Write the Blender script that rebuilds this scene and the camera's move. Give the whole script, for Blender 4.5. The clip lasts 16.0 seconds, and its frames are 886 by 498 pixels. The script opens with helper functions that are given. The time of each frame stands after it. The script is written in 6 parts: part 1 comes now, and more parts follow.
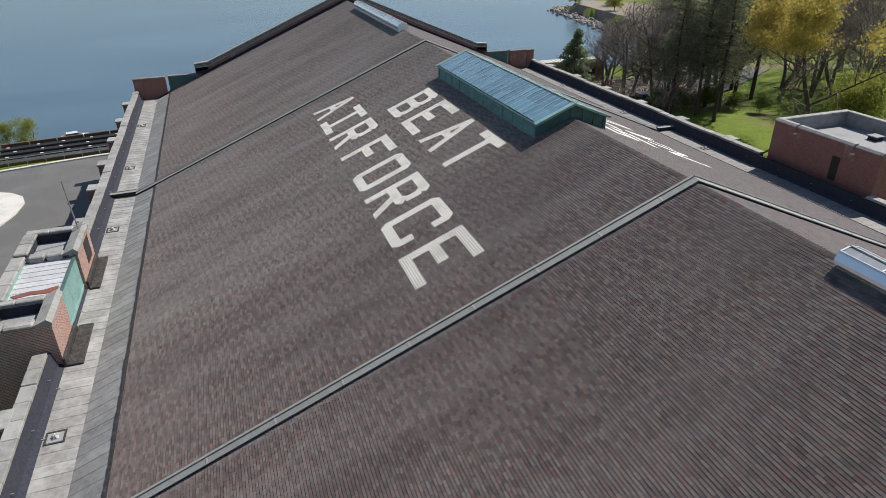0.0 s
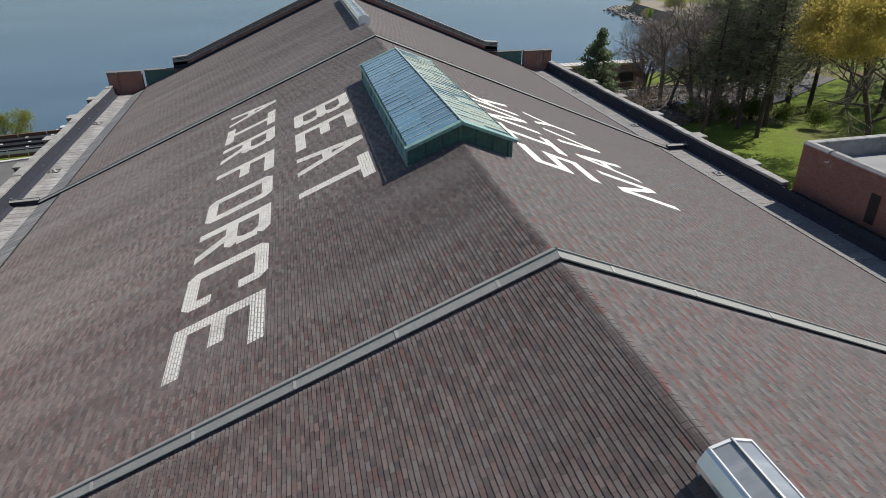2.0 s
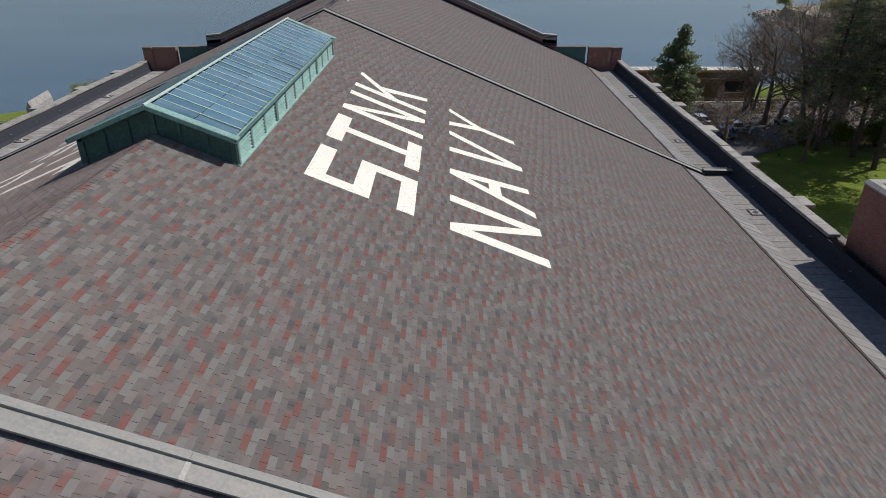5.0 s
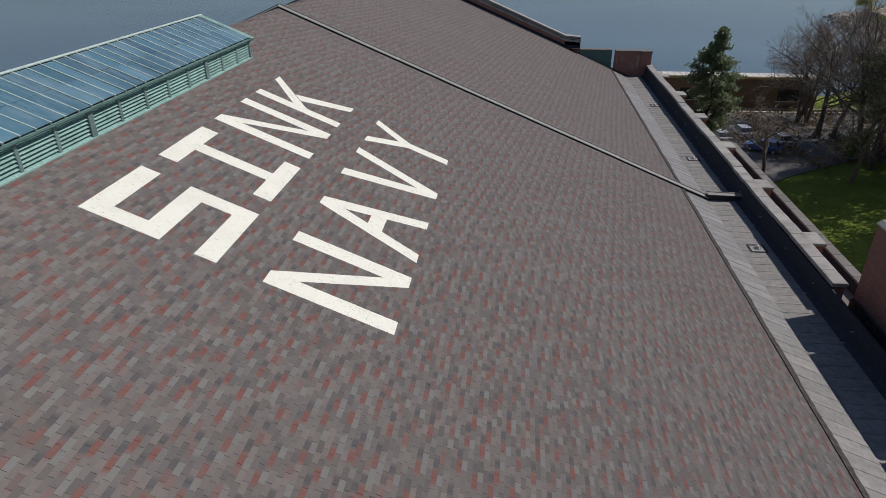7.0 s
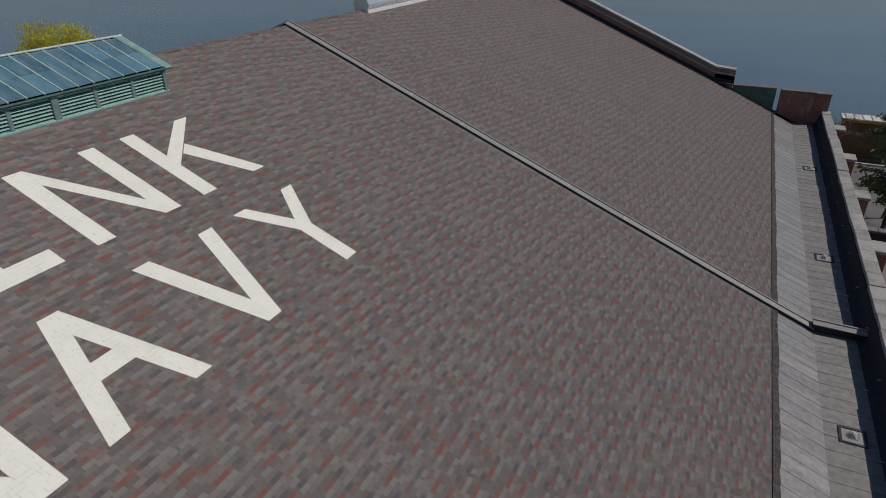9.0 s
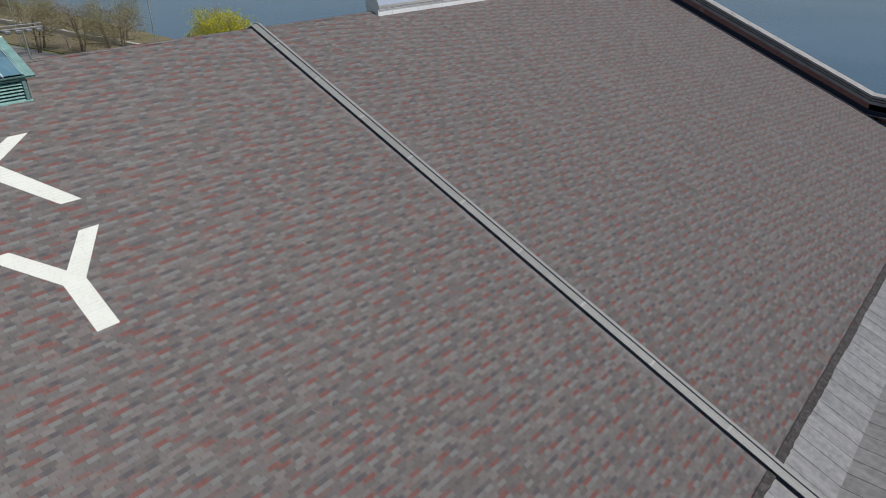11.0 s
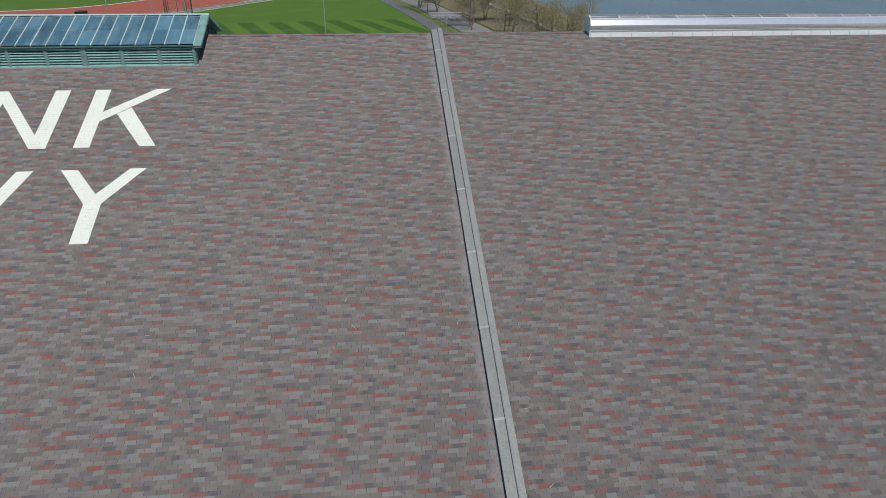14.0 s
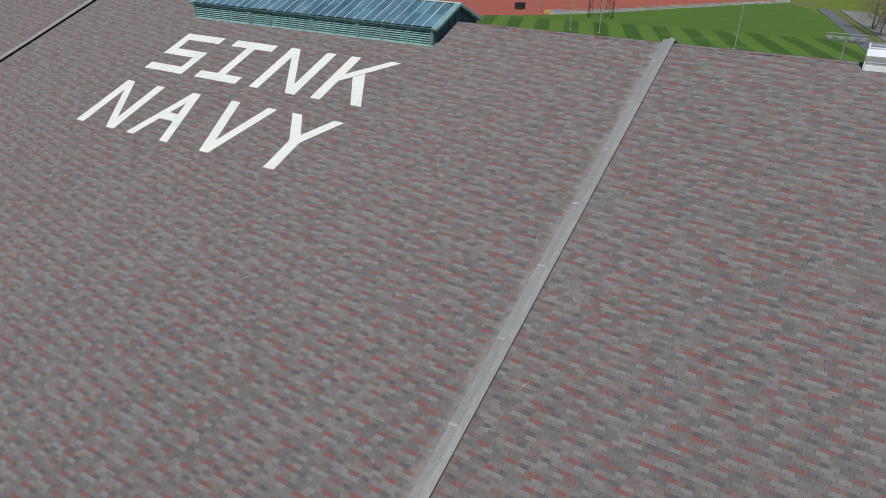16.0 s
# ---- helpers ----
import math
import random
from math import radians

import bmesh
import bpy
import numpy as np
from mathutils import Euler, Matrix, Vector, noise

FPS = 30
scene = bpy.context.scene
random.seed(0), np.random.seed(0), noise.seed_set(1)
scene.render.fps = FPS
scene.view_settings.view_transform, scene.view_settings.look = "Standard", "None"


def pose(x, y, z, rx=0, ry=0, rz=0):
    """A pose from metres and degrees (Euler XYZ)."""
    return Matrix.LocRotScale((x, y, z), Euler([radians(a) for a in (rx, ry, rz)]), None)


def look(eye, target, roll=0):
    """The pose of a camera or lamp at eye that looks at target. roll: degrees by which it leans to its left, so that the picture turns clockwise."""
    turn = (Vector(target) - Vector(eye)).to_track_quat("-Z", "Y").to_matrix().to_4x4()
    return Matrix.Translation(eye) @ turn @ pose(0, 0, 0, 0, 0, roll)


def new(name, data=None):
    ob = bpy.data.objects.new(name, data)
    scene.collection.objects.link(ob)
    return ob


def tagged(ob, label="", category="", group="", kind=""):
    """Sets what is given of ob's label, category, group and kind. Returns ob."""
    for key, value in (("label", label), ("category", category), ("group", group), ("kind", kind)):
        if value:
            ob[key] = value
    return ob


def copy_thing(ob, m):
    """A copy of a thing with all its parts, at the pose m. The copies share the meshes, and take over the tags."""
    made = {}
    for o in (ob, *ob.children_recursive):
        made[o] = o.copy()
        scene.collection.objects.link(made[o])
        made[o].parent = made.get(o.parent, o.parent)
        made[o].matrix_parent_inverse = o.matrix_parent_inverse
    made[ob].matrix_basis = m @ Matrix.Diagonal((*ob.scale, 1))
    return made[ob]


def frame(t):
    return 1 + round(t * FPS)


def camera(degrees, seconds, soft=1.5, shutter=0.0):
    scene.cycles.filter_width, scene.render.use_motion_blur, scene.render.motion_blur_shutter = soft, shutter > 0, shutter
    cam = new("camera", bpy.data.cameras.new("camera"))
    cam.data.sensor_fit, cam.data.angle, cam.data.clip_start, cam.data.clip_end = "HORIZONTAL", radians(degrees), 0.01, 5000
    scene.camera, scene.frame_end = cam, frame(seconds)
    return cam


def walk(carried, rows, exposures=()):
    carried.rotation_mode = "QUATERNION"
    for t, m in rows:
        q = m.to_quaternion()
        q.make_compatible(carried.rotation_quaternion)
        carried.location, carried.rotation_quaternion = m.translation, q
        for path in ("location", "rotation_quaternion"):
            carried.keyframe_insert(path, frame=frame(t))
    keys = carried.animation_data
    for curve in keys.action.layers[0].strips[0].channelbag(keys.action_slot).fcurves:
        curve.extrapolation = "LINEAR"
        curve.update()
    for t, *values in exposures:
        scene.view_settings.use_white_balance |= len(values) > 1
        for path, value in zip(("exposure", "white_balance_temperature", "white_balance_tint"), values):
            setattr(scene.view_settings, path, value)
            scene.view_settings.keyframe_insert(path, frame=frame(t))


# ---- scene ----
cam = camera(69.3, 16.0, soft=0.45)

PATH = [
    (0, (-18.440, -20.959, 31.920), (-17.714, -18.793, 30.748), -0.7),
    (0.5, (-15.431, -19.334, 31.465), (-14.737, -17.156, 30.294), -0.6),
    (1, (-12.377, -17.722, 30.947), (-11.727, -15.531, 29.774), -0.6),
    (1.5, (-9.353, -16.105, 30.489), (-8.772, -13.896, 29.316), -0.7),
    (2, (-6.329, -14.374, 30.018), (-5.837, -12.142, 28.846), -0.6),
    (2.5, (-3.376, -12.613, 29.591), (-2.977, -10.362, 28.419), -0.4),
    (3, (-0.518, -10.715, 29.038), (-0.199, -8.450, 27.868), -0.5),
    (3.5, (2.147, -9.160, 28.489), (2.386, -6.885, 27.321), -0.4),
    (4, (4.628, -7.899, 28.021), (4.786, -5.616, 26.855), -0.3),
    (6.3, (12.024, -4.961, 26.525), (11.848, -2.683, 25.350), -0.2),
    (6.5, (12.685, -4.233, 26.498), (12.498, -1.955, 25.327), -0.3),
    (7, (14.618, -1.881, 26.577), (14.362, 0.390, 25.405), -0.3),
    (7.5, (16.728, 0.849, 26.677), (16.344, 3.101, 25.504), -0.2),
    (8, (18.788, 3.650, 26.681), (18.268, 5.875, 25.507), -0.1),
    (8.5, (20.645, 6.513, 26.690), (19.922, 8.684, 25.522), -0.0),
    (9, (22.273, 9.574, 26.652), (21.325, 11.658, 25.489), 0.1),
    (9.5, (23.758, 12.665, 26.440), (22.652, 14.673, 25.283), 0.0),
    (9.7, (24.339, 13.850, 26.444), (23.159, 15.814, 25.283), 0.2),
    (11.8, (29.766, 24.775, 26.520), (28.119, 26.354, 25.342), -1.1),
    (12, (30.216, 25.788, 26.514), (28.537, 27.337, 25.340), -1.1),
    (12.5, (31.056, 28.160, 26.711), (29.216, 29.517, 25.541), -0.7),
    (13, (31.758, 30.447, 26.708), (29.696, 31.437, 25.540), -0.2),
    (13.5, (32.224, 32.814, 26.580), (30.010, 33.408, 25.421), 0.4),
    (14, (32.210, 35.324, 26.537), (29.936, 35.588, 25.375), 0.5),
    (14.5, (31.560, 37.782, 26.592), (29.276, 37.703, 25.422), 0.9),
    (15, (30.760, 40.256, 26.557), (28.523, 39.788, 25.386), 1.0),
    (15.5, (30.349, 42.599, 26.507), (28.234, 41.739, 25.332), 1.1),
    (16, (30.454, 44.928, 26.458), (28.475, 43.785, 25.288), 1.2),
]
# seconds, stops, kelvin, tint
EXPOSURES = [(0.0, 0.42, 6850, 10), (2.0, 0.27, 6850, 10), (4.0, 0.0, 6850, 12), (6.5, -0.12, 6850, 14), (7.0, -0.24, 6850, 14), (8.0, -0.54, 6850, 14), (9.0, -0.65, 6850, 14), (9.7, -0.62, 6850, 14), (11.8, 0.06, 6400, 10), (12.5, 0.13, 6400, 10), (13.0, 0.09, 6400, 10), (14.0, -0.21, 6400, 10), (15.0, -0.29, 6400, 10), (16.0, -0.21, 6400, 10)]
walk(cam, [(t, look(eye, target, roll)) for t, eye, target, roll in PATH], EXPOSURES)


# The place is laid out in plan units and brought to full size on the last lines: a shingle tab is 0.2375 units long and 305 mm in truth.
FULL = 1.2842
RIDGE = 17.0  # height of the roof ridge over the ground, in plan units


# ---- sky and sun ----
SUN_WAY = Vector((0.76, 0.28, 1.00)).normalized()
world = bpy.data.worlds.new("sky")
scene.world = world
world.use_nodes = True
wn = world.node_tree
sky = wn.nodes.new("ShaderNodeTexSky")
sky.sky_type, sky.sun_disc = "NISHITA", False
sky.sun_elevation = math.asin(SUN_WAY.z)
sky.sun_rotation = math.atan2(SUN_WAY.x, SUN_WAY.y)
sky.air_density, sky.dust_density, sky.ozone_density = 1.0, 0.4, 2.6
wn.links.new(sky.outputs[0], wn.nodes["Background"].inputs[0])
wn.nodes["Background"].inputs[1].default_value = 0.082
sun = new("sun", bpy.data.lights.new("sun", "SUN"))
sun.data.energy, sun.data.angle, sun.data.color = 4.35, radians(0.5), (1.0, 0.958, 0.90)
sun.matrix_world = look(SUN_WAY * 300, (0, 0, 0))


# ---- materials ----
SEAMS = (0.0, 30.10)               # where the expansion joints cross the roof, along y


class Nodes:
    """A small helper to wire a node material."""

    def __init__(self, name):
        self.mat = bpy.data.materials.new(name)
        self.mat.use_nodes = True
        self.tree = self.mat.node_tree
        self.bsdf = self.tree.nodes["Principled BSDF"]

    def add(self, kind, **values):
        node = self.tree.nodes.new("ShaderNode" + kind)
        if "operation" in values:
            node.operation = values["operation"]
        if "data_type" in values:
            node.data_type, node.blend_type = values["data_type"], values["blend_type"]
        return node

    def link(self, a, b):
        self.tree.links.new(a, b)

    def place(self):
        """The place on the plan, in plan units."""
        small = self.add("VectorMath", operation="SCALE")
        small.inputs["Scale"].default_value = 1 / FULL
        self.link(self.add("NewGeometry").outputs["Position"], small.inputs[0])
        return small.outputs[0]

    def noise(self, scale, detail=3.0, rough=0.55, stretch=None):
        n = self.add("TexNoise")
        n.inputs["Scale"].default_value, n.inputs["Detail"].default_value = scale, detail
        n.inputs["Roughness"].default_value = rough
        where = self.place()
        if stretch:
            m = self.add("Mapping")
            m.inputs["Scale"].default_value = stretch
            self.link(where, m.inputs["Vector"])
            where = m.outputs[0]
        self.link(where, n.inputs["Vector"])
        return n.outputs[0]

    def ramp(self, fac, stops, constant=False):
        r = self.add("ValToRGB")
        if constant:
            r.color_ramp.interpolation = "CONSTANT"
        els = r.color_ramp.elements
        while len(els) < len(stops):
            els.new(0.5)
        for e, (pos, col) in zip(els, stops):
            e.position = pos
            e.color = (*col, 1) if len(col) == 3 else col
        self.link(fac, r.inputs[0])
        return r.outputs[0]

    def mix(self, fac, a, b, mode="MIX"):
        m = self.add("Mix", data_type="RGBA", blend_type=mode)
        for value, socket in ((fac, m.inputs[0]), (a, m.inputs[6]), (b, m.inputs[7])):
            if isinstance(value, (int, float)):
                socket.default_value = value
            elif isinstance(value, tuple):
                socket.default_value = (*value, 1)
            else:
                self.link(value, socket)
        return m.outputs[2]

    def bump(self, height, strength, distance=0.02):
        b = self.add("Bump")
        b.inputs["Strength"].default_value, b.inputs["Distance"].default_value = strength, distance
        self.link(height, b.inputs["Height"])
        self.link(b.outputs[0], self.bsdf.inputs["Normal"])

    def done(self, colour, rough, metal=0.0, spec=0.5):
        if isinstance(colour, tuple):
            self.bsdf.inputs["Base Color"].default_value = (*colour, 1)
        else:
            self.link(colour, self.bsdf.inputs["Base Color"])
        if isinstance(rough, float):
            self.bsdf.inputs["Roughness"].default_value = rough
        else:
            self.link(rough, self.bsdf.inputs["Roughness"])
        self.bsdf.inputs["Metallic"].default_value = metal
        self.bsdf.inputs["Specular IOR Level"].default_value = spec
        return self.mat


def mottled(name, dark, light, rough, grain=40.0, stain=0.8, metal=0.0, bump=0.2, spec=0.5, piece=0.0, stretch=None, stain_colour=None, stain_amount=0.5):
    """A surface of two tones with fine grain, larger stains and, for pieces, a tone of its own for each."""
    n = Nodes(name)
    fine = n.noise(grain, 4.0)
    wide = n.noise(stain, 4.0, 0.6, stretch)
    col = n.mix(n.ramp(fine, [(0.3, (0, 0, 0)), (0.7, (1, 1, 1))]), dark, light)
    tone = tuple(0.55 * c for c in dark) if stain_colour is None else stain_colour
    mask = n.ramp(wide, [(0.45, (0, 0, 0)), (0.75, (stain_amount,) * 3)])
    col = n.mix(mask, col, tone)
    if piece:
        r = n.ramp(n.add("ObjectInfo").outputs["Random"], [(0.0, (1 - piece,) * 3), (1.0, (1.0,) * 3)])
        col = n.mix(1.0, col, r, "MULTIPLY")
    if bump:
        n.bump(fine, bump, 0.01)
    return n.done(col, rough, metal, spec)


TAB, COURSE, GAP = 0.2375, 0.100, 0.0055     # a shingle tab: length, exposed depth, slot
THICK = {1: 0.004, -1: 0.0150}               # thickness at the lower edge; west made thicker so its courses cast shadow lines
SLOPE = math.atan(0.4217)
COS, SIN = math.cos(SLOPE), math.sin(SLOPE)


def shingle_material(name, island):
    """Asphalt shingles: greys with brick red blended softly along each course, fine grit, pale and dark drifts and pale
    streaks beside the joints.
    """
    n = Nodes(name)
    rnd = n.add("NewGeometry").outputs["Random Per Island"] if island else n.add("ObjectInfo").outputs["Random"]
    spot = n.add("SeparateXYZ")
    n.link(n.place(), spot.inputs[0])

    def sums(kind, a, b):
        m = n.add("Math", operation=kind)
        n.link(a, m.inputs[0])
        if isinstance(b, float):
            m.inputs[1].default_value = b
        elif b is not None:
            n.link(b, m.inputs[1])
        return m.outputs[0]

    course = sums("FLOOR", sums("SUBTRACT", sums("DIVIDE", sums("ABSOLUTE", spot.outputs[0], None), COS * COURSE), 0.05), None)
    # u counts tabs along a course, whole numbers at the slots
    stagger = sums("ADD", sums("MULTIPLY", sums("FRACT", sums("MULTIPLY", course, 0.5), None), TAB), sums("MULTIPLY", sums("SINE", sums("MULTIPLY", course, 2.3), None), 0.03))
    u = sums("DIVIDE", sums("ADD", sums("ADD", spot.outputs[1], 31.0), stagger), TAB)
    middle = sums("ADD", sums("FLOOR", u, None), 0.5)
    side = sums("SIGN", spot.outputs[0], None)

    def chance(a, b, seed):
        """A random number, new for each pair of a and b."""
        com, white = n.add("CombineXYZ"), n.add("TexWhiteNoise")
        n.link(a, com.inputs[0]), n.link(b, com.inputs[1])
        n.link(sums("ADD", side, seed), com.inputs[2])
        n.link(com.outputs[0], white.inputs["Vector"])
        return white.outputs["Value"]

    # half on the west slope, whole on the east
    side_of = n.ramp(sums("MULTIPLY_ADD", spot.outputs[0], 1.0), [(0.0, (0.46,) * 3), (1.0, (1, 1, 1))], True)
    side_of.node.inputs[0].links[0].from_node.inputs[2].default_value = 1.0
    drift_share = n.ramp(side_of, [(0.0, (1, 1, 1)), (0.75, (0.12,) * 3)], True)
    # every tenth tab or so carries red, a dark patch beyond it and a pale tab in the course below; each course steps on by 2.78 tabs
    slow = n.noise(0.11, 2.0)

    def beat(where):
        step = sums("ADD", sums("SUBTRACT", where, sums("MULTIPLY", course, 2.78)), sums("MULTIPLY", slow, 14.0))
        return sums("ADD", sums("DIVIDE", step, 9.6), 400.0)

    soft, whole = beat(u), beat(middle)
    turn, turn_whole = sums("FLOOR", soft, None), sums("FLOOR", whole, None)
    play = sums("MULTIPLY", sums("SUBTRACT", chance(turn, course, 3.0), 0.5), 0.17)
    at = sums("ADD", sums("FRACT", soft, None), play)
    at_whole = sums("ADD", sums("FRACT", whole, None), sums("MULTIPLY", sums("SUBTRACT", chance(turn_whole, course, 5.0), 0.5), 0.17))
    col = n.mix(chance(middle, course, 9.0), (0.164, 0.151, 0.144), (0.247, 0.224, 0.210))
    col = n.mix(n.ramp(n.noise(0.8, 2.0, 0.5, (3.0, 1.0, 3.0)), [(0.40, (0, 0, 0)), (0.68, (0.45,) * 3)]), col, (0.178, 0.174, 0.178))
    col = n.mix(1.0, col, n.ramp(rnd, [(0.0, (0.93, 0.925, 0.92)), (0.5, (1.0, 0.99, 0.985)), (1.0, (1.08, 1.07, 1.06))]), "MULTIPLY")
    # patchy on the west slope: tabs differ more from one to the next
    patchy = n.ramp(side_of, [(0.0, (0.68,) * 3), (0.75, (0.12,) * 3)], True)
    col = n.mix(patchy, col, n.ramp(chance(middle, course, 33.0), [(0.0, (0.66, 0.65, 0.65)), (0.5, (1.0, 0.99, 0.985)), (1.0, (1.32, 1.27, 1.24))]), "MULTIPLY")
    # pale tabs, whole ones
    pale = n.ramp(at_whole, [(0.10, (0, 0, 0)), (0.102, (1, 1, 1)), (0.235, (1, 1, 1)), (0.237, (0, 0, 0))])
    much = n.ramp(chance(middle, course, 11.0), [(0.0, (0.35,) * 3), (0.35, (0.85,) * 3), (1.0, (1, 1, 1))])
    col = n.mix(n.mix(1.0, pale, much, "MULTIPLY"), col, (0.246, 0.247, 0.236))
    # dark patches with blurred ends
    gloom = n.ramp(at, [(0.490, (0, 0, 0)), (0.535, (0.85,) * 3), (0.590, (0.85,) * 3), (0.640, (0, 0, 0))])
    much = n.ramp(chance(turn, course, 15.0), [(0.0, (0.25,) * 3), (0.5, (1, 1, 1))])
    col = n.mix(n.mix(1.0, gloom, much, "MULTIPLY"), col, (0.118, 0.114, 0.122))
    # red patches with blurred ends
    red = n.mix(n.noise(1.7, 2.0), (0.272, 0.108, 0.092), (0.232, 0.110, 0.095))
    band = n.ramp(at, [(0.335, (0, 0, 0)), (0.385, (1, 1, 1)), (0.470, (1, 1, 1)), (0.525, (0, 0, 0))])
    some = n.ramp(chance(turn, course, 21.0), [(0.0, (0.25,) * 3), (0.3, (0.62,) * 3), (0.6, (0.86,) * 3)])
    stray = n.ramp(chance(middle, course, 27.0), [(0.955, (0, 0, 0)), (0.965, (0.5,) * 3)])
    # weaker red and slightly warmer greys on the west slope
    some, stray = n.mix(1.0, some, side_of, "MULTIPLY"), n.mix(1.0, stray, side_of, "MULTIPLY")
    col = n.mix(1.0, col, n.ramp(side_of, [(0.0, (1.03, 0.99, 0.985)), (0.75, (1, 1, 1))], True), "MULTIPLY")
    col = n.mix(stray, col, (0.235, 0.133, 0.118))
    col = n.mix(n.mix(1.0, band, some, "MULTIPLY"), col, red)
    blot = n.noise(9.0, 3.0)
    col = n.mix(0.14, col, n.ramp(blot, [(0.3, (0.45,) * 3), (0.7, (1.0,) * 3)]), "MULTIPLY")
    grit = n.noise(160.0, 3.0, 0.7)
    col = n.mix(0.5, col, n.ramp(grit, [(0.25, (0.35,) * 3), (0.75, (1.15,) * 3)]), "MULTIPLY")
    drift = n.noise(0.55, 4.0, 0.6, (0.14, 1.0, 0.14))
    col = n.mix(n.mix(1.0, n.ramp(drift, [(0.42, (0, 0, 0)), (0.70, (0.45,) * 3)]), drift_share, "MULTIPLY"), col, (0.27, 0.258, 0.25))
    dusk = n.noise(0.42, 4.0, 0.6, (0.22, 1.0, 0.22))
    col = n.mix(n.mix(1.0, n.ramp(dusk, [(0.46, (0, 0, 0)), (0.72, (0.42,) * 3)]), drift_share, "MULTIPLY"), col, (0.075, 0.066, 0.064))
    # pale lime streaks within half a metre of the joints
    sep, near = n.add("SeparateXYZ"), None
    n.link(n.place(), sep.inputs[0])
    for seam in SEAMS:
        off, way = n.add("Math", operation="SUBTRACT"), n.add("Math", operation="ABSOLUTE")
        n.link(sep.outputs[1], off.inputs[0])
        off.inputs[1].default_value = seam - 0.28
        n.link(off.outputs[0], way.inputs[0])
        this = way.outputs[0]
        if near is None:
            near = this
        else:
            low = n.add("Math", operation="MINIMUM")
            n.link(near, low.inputs[0]), n.link(this, low.inputs[1])
            near = low.outputs[0]
    rag = n.add("Math", operation="MULTIPLY_ADD")
    n.link(n.noise(1.6, 5.0, 0.75), rag.inputs[0])
    rag.inputs[1].default_value = 0.75
    n.link(near, rag.inputs[2])
    col = n.mix(n.ramp(rag.outputs[0], [(0.32, (0.55,) * 3), (0.56, (0, 0, 0))]), col, (0.29, 0.28, 0.275))
    # tones along the roof: darker before the first joint and, on the west slope, as far as the skylight's run-off
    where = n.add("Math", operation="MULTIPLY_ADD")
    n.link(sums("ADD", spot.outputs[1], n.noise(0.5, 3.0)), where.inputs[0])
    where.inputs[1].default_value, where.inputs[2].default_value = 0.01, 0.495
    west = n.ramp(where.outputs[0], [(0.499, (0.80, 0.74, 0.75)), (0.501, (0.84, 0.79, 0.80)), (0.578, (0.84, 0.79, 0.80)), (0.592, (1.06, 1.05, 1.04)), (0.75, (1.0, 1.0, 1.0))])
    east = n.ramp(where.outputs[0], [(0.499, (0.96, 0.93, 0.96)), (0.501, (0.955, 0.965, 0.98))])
    stretch_tone = n.mix(n.ramp(side_of, [(0.0, (0, 0, 0)), (0.75, (1, 1, 1))], True), west, east)
    col = n.mix(1.0, col, stretch_tone, "MULTIPLY")
    n.bump(grit, 0.3, 0.004)
    n.bsdf.inputs["Diffuse Roughness"].default_value = 0.7
    # sheen added on the east slope only, to brighten it at a low angle
    n.link(n.ramp(side_of, [(0.0, (0, 0, 0)), (0.75, (0.07,) * 3)], True), n.bsdf.inputs["Sheen Weight"])
    n.bsdf.inputs["Sheen Roughness"].default_value = 0.5
    return n.done(col, 0.85, 0.0, 0.15)


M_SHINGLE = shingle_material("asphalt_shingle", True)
M_SHINGLE_PIECE = shingle_material("asphalt_shingle_piece", False)
M_UNDERLAY = mottled("roof_underlay", (0.025, 0.023, 0.024), (0.05, 0.046, 0.046), 0.95, 30.0)
M_PAINT = mottled("white_roof_paint", (0.64, 0.66, 0.60), (0.75, 0.77, 0.705), 0.75, 60.0, 1.5, stain_colour=(0.48, 0.47, 0.42), stain_amount=0.25)


